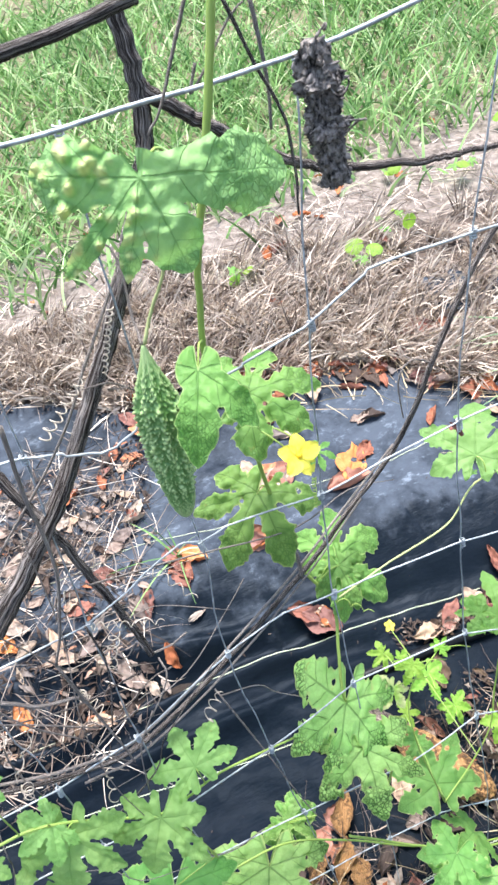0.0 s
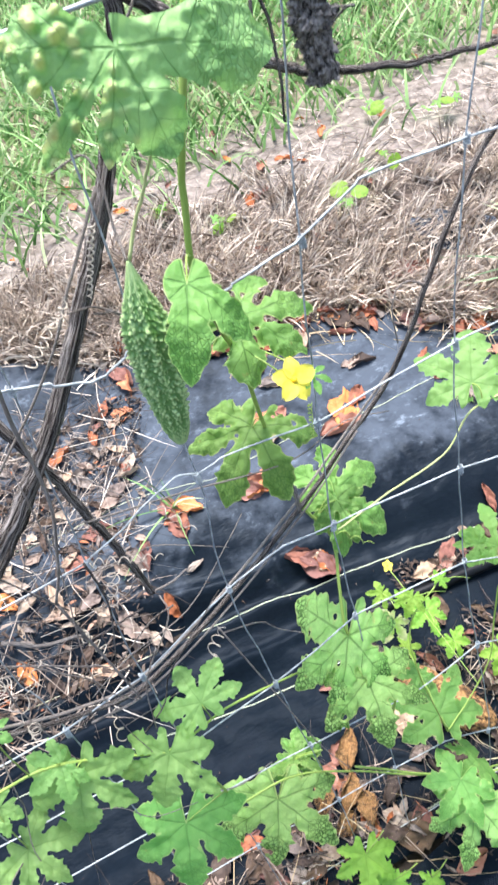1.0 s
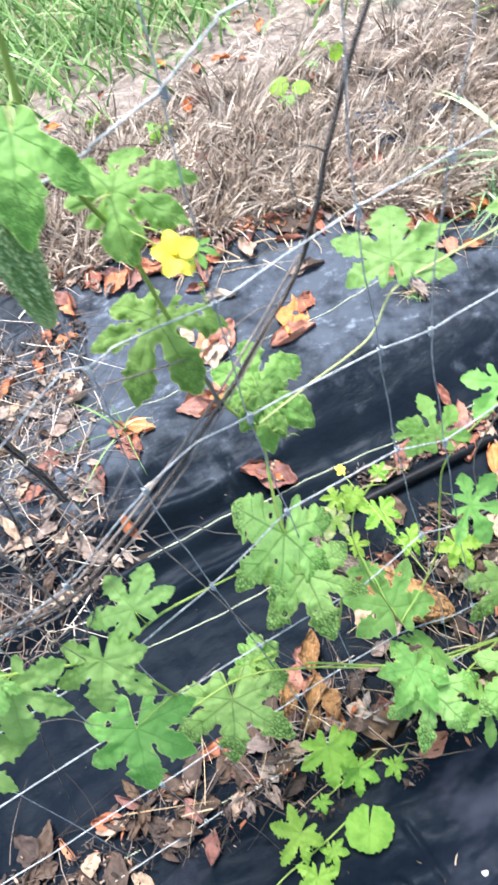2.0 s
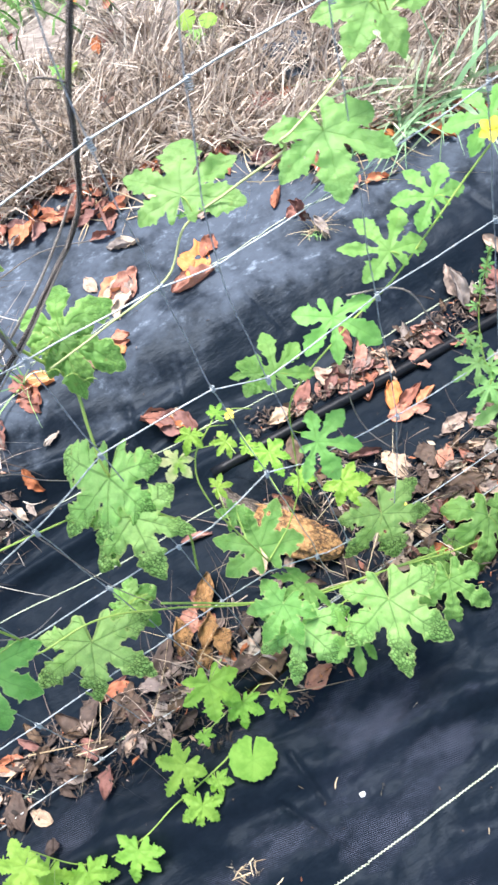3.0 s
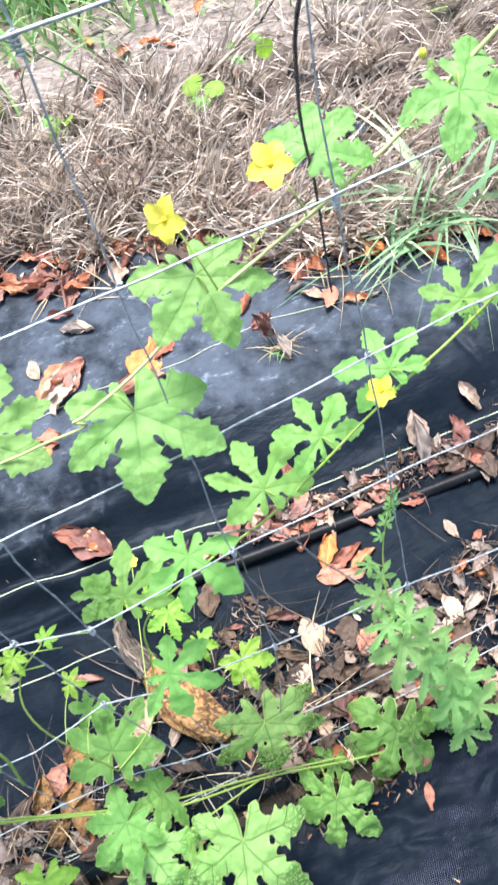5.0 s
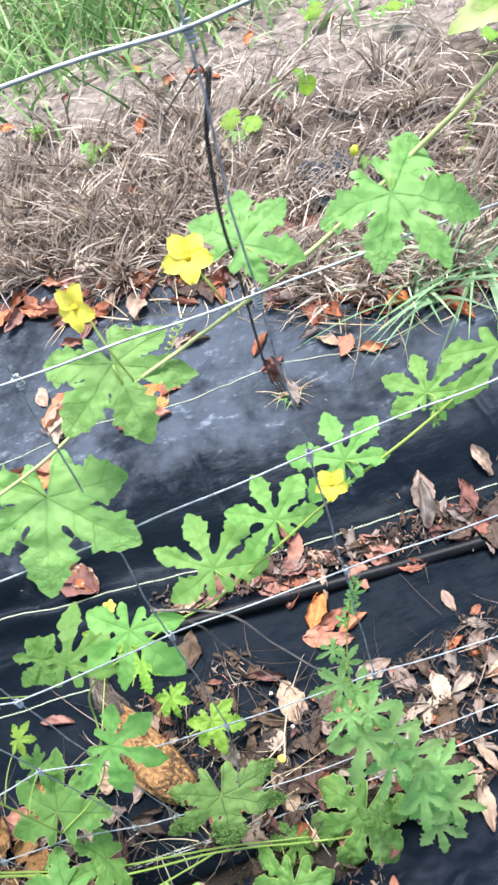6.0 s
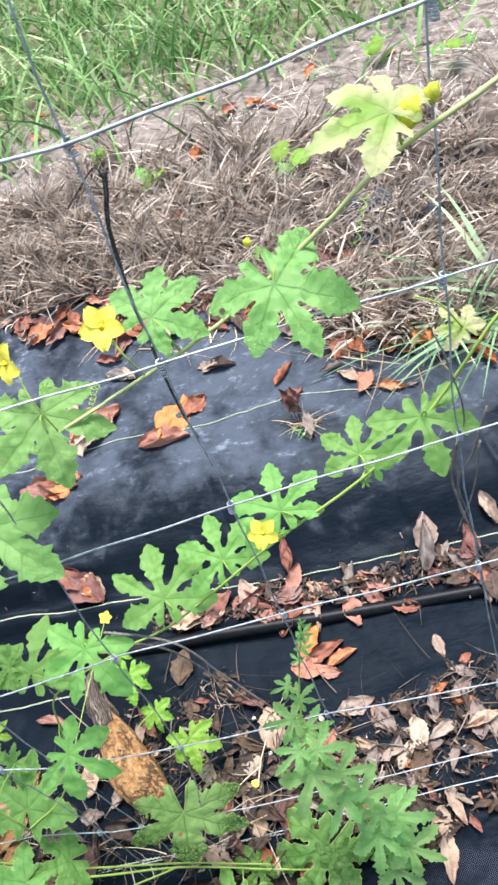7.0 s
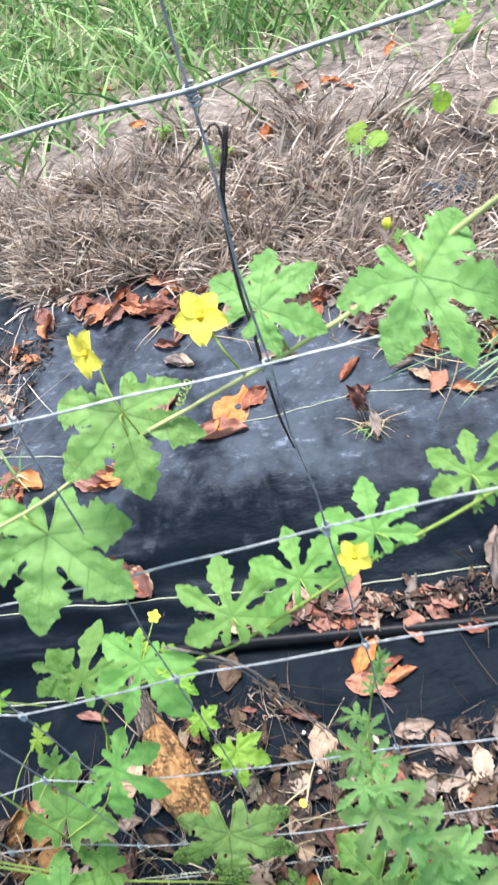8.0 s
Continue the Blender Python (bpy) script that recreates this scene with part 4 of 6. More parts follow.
def dead_leaf(style, a, b, width=1.0, lift=.004, joined=False):
    n = DEAD_N[0] = DEAD_N[0] + 1
    key = (style, n % 9)
    if key not in DEAD_MESH:
        DEAD_MESH[key] = dead_leaf_mesh(style, key[1] * 3 + ord(style))
    a, b = Vector(a), Vector(b)
    a.z, b.z = max(a.z, surface(a.x, a.y)), max(b.z, surface(b.x, b.y))
    d = b - a
    L = min(max(d.length, .02), .13)
    d.normalize()
    up = Vector((.25 * math.sin(n * 1.9), -.22 + .25 * math.sin(n * 2.7), 1))
    up = (up - up.dot(d) * d).normalized()
    rot = Matrix((d.cross(up), d, up)).transposed().to_4x4()
    m = Matrix.Translation(a + Vector((0, 0, lift))) @ rot @ Matrix.Diagonal((L * width, L, L * .8, 1))
    if joined:
        vs, fs = LOOSE.setdefault(style, ([], []))
        base = len(vs)
        vs += [m @ v.co for v in DEAD_MESH[key].vertices]
        fs += [tuple(base + i for i in p.vertices) for p in DEAD_MESH[key].polygons]
        return None
    ob = place("dead_leaf", DEAD_MESH[key], None, m, DEAD_LABEL[style], "dead leaf", "fallen leaves")
    return ob


def gourd(a, b, radius, neck):
    a, b = np.array(a), np.array(b)
    L = np.linalg.norm(b - a)
    seg, ring = 40, 60
    verts, uvs, faces = [], [], []
    for j in range(ring + 1):
        f = j / ring
        w = radius * max(.04, math.sin(math.pi * (f * .97 + .015)) ** .55) * (.58 + .42 * f)
        for i in range(seg):
            t = 2 * math.pi * i / seg
            q = Vector((math.cos(t), math.sin(t), f * 5))
            k = w * (1 + .08 * math.cos(7 * t + f) + .12 * noise.noise(q * 1.6) + .05 * noise.noise(q * 5))
            verts.append((k * math.cos(t) + .012 * math.sin(f * 3.1), k * math.sin(t) * .85, -L * f))
            uvs.append((i / seg, f * 3))
    for j in range(ring):
        for i in range(seg):
            p, c = j * seg + i, j * seg + (i + 1) % seg
            faces.append((p, p + seg, c + seg, c))
    ob = place("rotten_gourd", mesh_of("rotten_gourd", verts, faces, rot, uvs), None, frame_to(tuple(a), tuple(a - b)),
               "overripe speckled orange-brown gourd rotting on the ground", "gourd")
    place("neck", sweep("neck", neck, radius * .50, radius * .20, neck_skin, sides=18, per=8, rough=.10, wobble=.002, ridges=.25, seed=4), ob, None, "shrivelled grey-brown neck")
    return ob


def fruit_scraps(pieces):
    """Torn curled skins of a rotted fruit lying together."""
    base = thing("rotten_fruit", (*pieces[0][0], surface(*pieces[0][0])), "torn ochre skins of a rotten fruit on the litter", "rotten fruit")
    for k, ((ax, ay), (bx, by), width) in enumerate(pieces):
        a, b = Vector((ax, ay, surface(ax, ay) + .012)), Vector((bx, by, surface(bx, by) + .022 + .01 * math.sin(k * 3)))
        fwd = (b - a).normalized()
        up = Vector((.3 * math.sin(k * 2.1), -.3, 1))
        up = (up - up.dot(fwd) * fwd).normalized()
        me = dead_leaf_mesh("o", 40 + 7 * k)
        me.materials.clear()
        me.materials.append(rot)
        L = (b - a).length
        place("skin", me, base, Matrix.Translation(a) @ Matrix((fwd.cross(up), fwd, up)).transposed().to_4x4() @ Matrix.Diagonal((L * width, L, L * .9, 1)))


vine_a = thing("bitter_melon_vine", (-0.2, 0, -0.2), "green climbing vine with crinkled leaves, warty fruit and yellow flower", "vine")
stem(vine_a, [(-0.138, -0.060, 1.279), (-0.147, -0.060, 1.249), (-0.162, -0.060, 1.201), (-0.180, -0.060, 1.147), (-0.188, -0.050, 1.107), (-0.195, -0.040, 1.044), (-0.179, 0.000, 0.972), (-0.157, 0.050, 0.896), (-0.142, 0.085, 0.778), (-0.126, 0.090, 0.651), (-0.097, 0.080, 0.573), (-0.111, 0.050, 0.516), (-0.125, 0.020, 0.450), (-0.104, 0.000, 0.365), (-0.080, 0.000, 0.292), (-0.104, 0.000, 0.179)], 0.0027, 0.0019, "stem", stem_green)
stem(vine_a, [(-0.191, -0.100, 1.185), (-0.203, -0.060, 1.140), (-0.213, -0.050, 1.116), (-0.224, -0.045, 1.097), (-0.236, -0.046, 1.075)], 0.0010, 0.0014, "fruit_stalk", stem_pale)
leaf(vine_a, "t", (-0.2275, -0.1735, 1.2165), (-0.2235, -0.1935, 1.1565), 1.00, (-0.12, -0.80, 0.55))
leaf(vine_a, "f", (-0.210, -0.080, 1.060), (-0.237, -0.131, 1.027), 0.80)
leaf(vine_a, "c", (-0.151, 0.040, 0.950), (-0.064, 0.041, 0.950), 0.95)
leaf(vine_a, "c", (-0.155, 0.090, 0.788), (-0.221, 0.043, 0.757), 1.00)
leaf(vine_a, "c", (-0.078, 0.100, 0.624), (0.008, 0.116, 0.635), 1.00)
leaf(vine_a, "c", (-0.076, 0.090, 0.621), (-0.073, 0.037, 0.586), 0.90)
leaf(vine_a, "k", (-0.126, 0.015, 0.452), (-0.198, -0.070, 0.395), 0.74)
leaf(vine_a, "k", (-0.128, -0.030, 0.412), (-0.142, -0.109, 0.360), 0.95)
leaf(vine_a, "c", (-0.249, 0.087, 0.081), (-0.262, 0.040, 0.125), 1.00)
leaf(vine_a, "c", (-0.249, 0.087, 0.081), (-0.215, 0.040, 0.030), 0.90)
leaf(vine_a, "b", (-0.245, 0.087, 0.085), (-0.210, 0.110, 0.105), 0.90)
flower(vine_a, (-0.134, -0.023, 0.908), (0.15, -0.85, 0.5), 0.019)
leaf(vine_a, "o", (-0.116, -0.020, 0.902), (-0.101, -0.028, 0.897), 1.10)
fruit(vine_a, (-0.237, -0.046, 1.075), (-0.248, -0.050, 0.918), 0.0180)
vine_b = thing("bitter_melon_vine", (-0.45, 0, -0.2), "light green low vine with broad lobed leaves along fence foot", "vine")
stem(vine_b, [(-0.575, -0.030, 0.568), (-0.512, -0.030, 0.570), (-0.454, -0.030, 0.535), (-0.387, -0.030, 0.486), (-0.309, -0.010, 0.476), (-0.206, 0.020, 0.422)], 0.0018, 0.0014, "stem", stem_green)
stem(vine_b, [(-0.387, -0.030, 0.486), (-0.358, -0.020, 0.313), (-0.360, -0.020, 0.257), (-0.271, -0.010, 0.234), (-0.181, -0.010, 0.153), (-0.076, -0.020, 0.041), (0.024, -0.030, -0.036), (0.180, -0.030, -0.134), (0.322, -0.050, -0.174)], 0.0018, 0.0015, "stem", stem_green)
leaf(vine_b, "b", (-0.486, -0.034, 0.536), (-0.513, -0.080, 0.476), 1.05)
leaf(vine_b, "b", (-0.495, -0.030, 0.563), (-0.529, -0.050, 0.572), 1.10)
leaf(vine_b, "b", (-0.388, -0.050, 0.513), (-0.426, -0.090, 0.468), 1.00)
leaf(vine_b, "b", (-0.334, -0.013, 0.517), (-0.347, 0.037, 0.551), 1.10)
leaf(vine_b, "d", (-0.423, -0.030, 0.306), (-0.457, -0.100, 0.236), 1.00)
leaf(vine_b, "k", (-0.300, -0.010, 0.190), (-0.351, -0.095, 0.134), 1.10)
leaf(vine_b, "b", (-0.575, -0.050, 0.474), (-0.543, -0.098, 0.443), 1.00)
leaf(vine_b, "b", (-0.573, -0.030, 0.545), (-0.609, -0.044, 0.535), 1.00)
leaf(vine_b, "b", (-0.527, -0.030, 0.668), (-0.509, -0.043, 0.660), 1.00)
vine_c = thing("bitter_melon_vine", (0.5, 0, -0.2), "pale green vine with broad leaves and yellow flowers along fence", "vine")
stem(vine_c, [(0.771, 0.000, 0.993), (0.745, 0.000, 0.983), (0.713, 0.000, 0.971), (0.676, 0.000, 0.957), (0.648, 0.000, 0.938), (0.618, 0.010, 0.912), (0.576, 0.015, 0.884), (0.537, 0.020, 0.859), (0.483, 0.020, 0.838), (0.438, 0.020, 0.822), (0.420, 0.020, 0.815), (0.361, 0.015, 0.798), (0.301, 0.010, 0.771), (0.247, 0.010, 0.750), (0.231, 0.010, 0.747), (0.235, 0.020, 0.729), (0.175, 0.050, 0.703), (0.114, 0.070, 0.680), (0.067, 0.065, 0.636), (-0.032, 0.050, 0.632), (-0.104, 0.030, 0.638)], 0.0020, 0.0012, "stem", stem_pale)
leaf(vine_c, "y", (0.676, -0.014, 0.989), (0.647, 0.018, 1.010), 1.10)
leaf(vine_c, "b", (0.586, -0.012, 0.899), (0.606, -0.064, 0.865), 0.92)
leaf(vine_c, "b", (0.491, 0.030, 0.877), (0.535, 0.051, 0.891), 1.00)
leaf(vine_c, "y", (0.724, 0.020, 0.791), (0.712, 0.040, 0.804), 1.00)
leaf(vine_c, "b", (0.374, 0.032, 0.817), (0.381, -0.025, 0.780), 1.05)
leaf(vine_c, "b", (0.281, 0.007, 0.733), (0.256, -0.059, 0.689), 1.05)
leaf(vine_c, "b", (0.128, 0.090, 0.705), (0.173, 0.151, 0.745), 1.05)
leaf(vine_c, "s", (0.581, 0.020, 0.910), (0.586, 0.017, 0.907), 1.00)
leaf(vine_c, "s", (0.118, 0.080, 0.687), (0.120, 0.087, 0.691), 1.00)
leaf(vine_c, "s", (0.392, 0.020, 0.848), (0.395, 0.023, 0.850), 1.00)
flower(vine_c, (0.453, 0.030, 0.881), (-0.1, -0.8, 0.6), 0.0168)
flower(vine_c, (0.367, 0.042, 0.867), (-0.62, -0.68, 0.35), 0.0170)
bud(vine_c, (0.689, -0.010, 0.984), 0.0070)
bud(vine_c, (0.706, 0.000, 0.987), 0.0045)
bud(vine_c, (0.576, 0.020, 0.918), 0.0026)
vine_d = thing("bitter_melon_vine", (0.35, 0, -0.2), "fresh green vine with small deeply lobed leaves on wires", "vine")
stem(vine_d, [(0.795, 0.040, 0.814), (0.755, 0.030, 0.785), (0.709, 0.030, 0.721), (0.668, 0.025, 0.680), (0.619, 0.030, 0.634), (0.526, 0.040, 0.569), (0.448, 0.045, 0.510), (0.358, 0.050, 0.445), (0.268, 0.060, 0.401), (0.162, 0.060, 0.340), (0.134, 0.050, 0.258), (0.108, 0.030, 0.174), (0.060, 0.020, 0.106), (0.001, 0.000, 0.081)], 0.0017, 0.0012, "stem", stem_green)
leaf(vine_d, "o", (0.533, 0.045, 0.603), (0.532, 0.096, 0.636), 1.10)
leaf(vine_d, "o", (0.450, 0.065, 0.524), (0.442, 0.116, 0.558), 1.10)
leaf(vine_d, "o", (0.366, 0.060, 0.487), (0.357, 0.122, 0.528), 1.10)
leaf(vine_d, "o", (0.624, 0.050, 0.649), (0.628, 0.090, 0.675), 1.20)
leaf(vine_d, "o", (0.636, 0.060, 0.616), (0.655, 0.056, 0.613), 1.00)
leaf(vine_d, "o", (0.683, 0.025, 0.702), (0.688, -0.023, 0.670), 1.10)
leaf(vine_d, "o", (0.252, 0.045, 0.451), (0.218, -0.013, 0.413), 1.05)
leaf(vine_d, "o", (0.152, 0.070, 0.393), (0.177, 0.128, 0.431), 1.00)
leaf(vine_d, "s", (0.529, 0.030, 0.590), (0.531, 0.024, 0.586), 1.00)
leaf(vine_d, "s", (0.443, 0.050, 0.505), (0.449, 0.043, 0.500), 1.00)
leaf(vine_d, "s", (0.622, 0.030, 0.631), (0.625, 0.025, 0.628), 1.00)
leaf(vine_d, "m", (0.135, 0.270, -0.004), (0.134, 0.219, -0.038), 1.00)
leaf(vine_d, "m", (0.162, 0.220, -0.071), (0.163, 0.181, -0.097), 1.00)
leaf(vine_d, "m", (0.226, 0.150, -0.067), (0.230, 0.094, -0.104), 1.00)
leaf(vine_d, "o", (0.157, 0.005, 0.283), (0.217, -0.031, 0.259), 1.00)
leaf(vine_d, "m", (0.044, 0.060, 0.398), (0.062, 0.069, 0.405), 1.00)
leaf(vine_d, "m", (-0.002, 0.060, 0.391), (-0.024, 0.044, 0.381), 1.00)
leaf(vine_d, "y", (-0.037, 0.060, 0.360), (-0.065, 0.042, 0.348), 1.00)
leaf(vine_d, "m", (0.074, 0.340, 0.018), (0.039, 0.325, 0.008), 1.00)
leaf(vine_d, "m", (0.106, 0.330, -0.015), (0.134, 0.315, -0.025), 1.00)
leaf(vine_d, "o", (0.127, 0.080, 0.405), (0.090, 0.093, 0.414), 1.00)
flower(vine_d, (0.511, 0.020, 0.607), (0.0, -0.8, 0.6), 0.0155)
flower(vine_d, (0.109, 0.370, 0.052), (0.2, -0.6, 0.75), 0.0120)
vine_e = thing("bitter_melon_vine", (0.1, -0.05, -0.2), "dense insect-bitten green vine leaves sprawling over fence foot", "vine")
stem(vine_e, [(-0.176, -0.030, 0.204), (-0.065, -0.030, 0.053), (0.041, -0.050, -0.022), (0.177, -0.040, -0.114), (0.330, -0.057, -0.184), (0.427, -0.074, -0.187), (0.460, -0.061, -0.185)], 0.0019, 0.0015, "stem", stem_green)
stem(vine_e, [(0.177, -0.040, -0.114), (0.065, -0.080, -0.048), (-0.013, -0.100, -0.027)], 0.0016, 0.0013, "stem", stem_green)
stem(vine_e, [(0.001, 0.000, 0.081), (-0.030, 0.020, 0.275), (-0.015, 0.050, 0.350), (0.037, 0.060, 0.392)], 0.0014, 0.0011, "stem", stem_green)
leaf(vine_e, "k", (-0.012, -0.090, -0.003), (-0.076, -0.157, -0.047), 1.10)
leaf(vine_e, "d", (-0.018, -0.060, 0.039), (-0.080, -0.100, 0.040), 1.05)
leaf(vine_e, "c", (0.427, -0.050, -0.162), (0.345, -0.135, -0.203), 0.90)
leaf(vine_e, "c", (0.279, -0.110, -0.160), (0.236, -0.181, -0.207), 1.00)
leaf(vine_e, "k", (0.134, -0.150, 0.013), (0.089, -0.258, -0.058), 0.95)
leaf(vine_e, "o", (0.060, -0.140, -0.038), (0.027, -0.207, -0.082), 0.60)
leaf(vine_e, "d", (0.002, 0.026, 0.095), (0.016, 0.112, 0.141), 1.05)
leaf(vine_e, "d", (0.002, 0.080, 0.145), (-0.031, 0.059, 0.132), 1.00)
leaf(vine_e, "d", (0.035, -0.030, 0.000), (-0.010, -0.060, 0.055), 1.05)
leaf(vine_e, "c", (0.300, -0.045, -0.190), (0.262, -0.085, -0.205), 1.00)
leaf(vine_e, "m", (-0.005, 0.100, 0.204), (0.020, 0.093, 0.200), 1.10)
leaf(vine_e, "k", (0.227, 0.000, 0.000), (0.212, -0.075, -0.070), 1.15)
leaf(vine_e, "c", (0.443, -0.080, -0.082), (0.440, -0.114, -0.104), 1.00)
leaf(vine_e, "m", (-0.206, -0.046, -0.077), (-0.234, -0.108, -0.118), 1.00)
leaf(vine_e, "m", (-0.178, -0.080, -0.152), (-0.201, -0.118, -0.178), 1.00)
leaf(vine_e, "m", (-0.115, -0.100, -0.177), (-0.126, -0.130, -0.197), 0.80)
leaf(vine_e, "m", (-0.264, -0.100, -0.126), (-0.268, -0.122, -0.140), 1.00)
vine_f = thing("bitter_melon_runner", (-0.3, -0.12, -0.2), "young bright green runner with small leaves lying on black fabric", "vine")
stem(vine_f, [(-0.204, -0.123, -0.197), (-0.300, -0.138, -0.200), (-0.379, -0.146, -0.202), (-0.466, -0.161, -0.205), (-0.570, -0.140, -0.202), (-0.616, -0.100, -0.083)], 0.0015, 0.0011, "stem", stem_green)
leaf(vine_f, "r", (-0.216, -0.165, -0.188), (-0.241, -0.199, -0.210), 1.10)
leaf(vine_f, "m", (-0.321, -0.120, -0.139), (-0.379, -0.145, -0.156), 1.00)
leaf(vine_f, "m", (-0.333, -0.179, -0.190), (-0.368, -0.213, -0.213), 1.00)
leaf(vine_f, "m", (-0.289, -0.158, -0.186), (-0.296, -0.186, -0.204), 1.00)
leaf(vine_f, "m", (-0.468, -0.179, -0.190), (-0.509, -0.217, -0.215), 1.10)
leaf(vine_f, "m", (-0.565, -0.160, -0.191), (-0.575, -0.210, -0.224), 1.00)
leaf(vine_f, "m", (-0.611, -0.140, -0.140), (-0.659, -0.174, -0.163), 1.10)
leaf(vine_f, "m", (-0.606, -0.140, -0.052), (-0.666, -0.159, -0.064), 1.10)
leaf(vine_f, "m", (-0.603, -0.200, -0.125), (-0.612, -0.259, -0.164), 1.10)
weed = thing("mugwort_weed", (0.550, -0.060, -0.210), "upright weed with finely cut green leaves growing beside the fence", "weed")
stem(weed, [(0.514, 0.030, 0.415), (0.490, 0.030, 0.311), (0.471, 0.000, 0.232), (0.477, -0.030, 0.145), (0.504, -0.050, -0.030), (0.518, -0.093, -0.191)], 0.0006, 0.0022, "stem", stem_green)
leaf(weed, "w", (0.508, 0.030, 0.385), (0.522, 0.036, 0.396), 0.82)
leaf(weed, "w", (0.506, 0.030, 0.376), (0.491, 0.030, 0.370), 0.82)
leaf(weed, "w", (0.512, 0.030, 0.408), (0.519, 0.028, 0.419), 0.82)
leaf(weed, "w", (0.465, 0.030, 0.267), (0.438, 0.027, 0.265), 0.82)
leaf(weed, "w", (0.473, 0.020, 0.240), (0.499, 0.035, 0.251), 0.82)
leaf(weed, "w", (0.459, 0.000, 0.230), (0.407, -0.002, 0.228), 0.82)
leaf(weed, "w", (0.474, -0.010, 0.216), (0.520, -0.011, 0.216), 0.82)
leaf(weed, "w", (0.455, -0.030, 0.200), (0.413, -0.050, 0.187), 0.82)
leaf(weed, "w", (0.479, -0.040, 0.211), (0.529, -0.042, 0.210), 0.82)
leaf(weed, "w", (0.464, -0.050, 0.166), (0.420, -0.105, 0.129), 0.82)
leaf(weed, "w", (0.497, -0.050, 0.145), (0.558, -0.053, 0.143), 0.82)
leaf(weed, "w", (0.493, -0.060, 0.086), (0.457, -0.103, 0.057), 0.82)
leaf(weed, "w", (0.515, -0.060, 0.070), (0.579, -0.063, 0.068), 0.82)
leaf(weed, "w", (0.530, -0.060, -0.010), (0.490, -0.098, -0.034), 0.82)
leaf(weed, "w", (0.534, -0.050, -0.079), (0.612, -0.064, -0.088), 0.82)
leaf(weed, "w", (0.540, -0.067, -0.160), (0.505, -0.118, -0.194), 0.82)
leaf(weed, "w", (0.537, -0.068, -0.168), (0.616, -0.092, -0.183), 0.82)
leaf(weed, "w", (0.552, -0.060, -0.040), (0.622, -0.080, -0.058), 0.82)
leaf(weed, "w", (0.560, -0.085, -0.125), (0.628, -0.120, -0.150), 0.82)
leaf(weed, "w", (0.500, 0.040, 0.334), (0.514, 0.053, 0.342), 0.82)
leaf(weed, "w", (0.491, 0.040, 0.307), (0.479, 0.050, 0.314), 0.82)
leaf(weed, "w", (0.520, -0.080, -0.050), (0.505, -0.140, -0.092), 0.82)
leaf(weed, "w", (0.528, -0.099, -0.174), (0.587, -0.137, -0.199), 0.82)
dead_a = thing("dead_woody_vine", (-0.4, 0.03, -0.2), "thick dark dead woody vine with stringy bark leaning on the fence", "vine")
stem(dead_a, [(-0.174, 0.050, 1.288), (-0.175, 0.050, 1.261), (-0.174, 0.050, 1.225), (-0.180, 0.050, 1.183), (-0.204, 0.045, 1.132), (-0.240, 0.030, 1.075), (-0.284, 0.020, 1.015), (-0.336, 0.010, 0.944), (-0.379, 0.000, 0.901), (-0.424, -0.010, 0.860), (-0.477, -0.020, 0.815)], 0.0058, 0.0074, "trunk", bark)
stem(dead_a, [(-0.172, 0.050, 1.217), (-0.151, 0.050, 1.196), (-0.128, 0.050, 1.178), (-0.101, 0.050, 1.156), (-0.066, 0.050, 1.133), (-0.028, 0.050, 1.117), (0.057, 0.050, 1.098), (0.126, 0.050, 1.092), (0.197, 0.050, 1.089)], 0.0062, 0.0020, "branch", bark)
stem(dead_a, [(-0.280, -0.060, 1.262), (-0.261, -0.060, 1.266), (-0.223, -0.060, 1.269), (-0.183, -0.060, 1.275)], 0.0040, 0.0036, "branch", bark)
stem(dead_a, [(-0.385, 0.040, 0.972), (-0.368, 0.030, 0.918), (-0.358, 0.030, 0.876), (-0.341, 0.030, 0.776), (-0.327, 0.030, 0.683)], 0.0050, 0.0035, "branch", bark)
stem(dead_a, [(-0.341, 0.020, 0.939), (-0.383, 0.020, 0.877), (-0.448, 0.020, 0.804)], 0.0050, 0.0040, "branch", bark)
gb = np.random.default_rng(31)
for k in range(14):
    full = smooth_path([(-0.174, 0.050, 1.288), (-0.174, 0.050, 1.225), (-0.180, 0.050, 1.183), (-0.240, 0.030, 1.075), (-0.336, 0.010, 0.944), (-0.424, -0.010, 0.860), (-0.477, -0.020, 0.815)], 10)
    i0 = int(gb.integers(0, 44))
    strand = full[i0:i0 + int(gb.integers(10, 24)):3]
    if len(strand) > 2:
        turn = gb.uniform(2.2, 5.6)
        grow = np.linspace(.0058, .0078, len(strand))[:, None] * np.array([[math.cos(turn) * .7, math.sin(turn), -math.cos(turn) * .7]])
        place("bark_strand", sweep("bark_strand", strand + grow + gb.normal(0, .0007, strand.shape), gb.uniform(.0006, .0012), .0004, bark_pale, sides=5, per=5), dead_a)
dead_b = thing("dead_woody_vine", (0.05, 0.03, -0.2), "long thin dark dead vine bowing across the wire fence", "vine")
stem(dead_b, [(0.208, 0.090, 1.037), (0.157, 0.090, 0.998), (0.118, 0.085, 0.954), (0.065, 0.080, 0.868), (0.050, 0.085, 0.826), (0.027, 0.105, 0.758), (-0.006, 0.110, 0.716), (-0.043, 0.105, 0.692), (-0.093, 0.090, 0.663), (-0.132, 0.080, 0.644), (-0.253, 0.050, 0.592), (-0.381, 0.020, 0.555), (-0.457, 0.000, 0.587), (-0.525, -0.010, 0.626), (-0.560, -0.020, 0.655)], 0.0034, 0.0030, "trunk", bark)
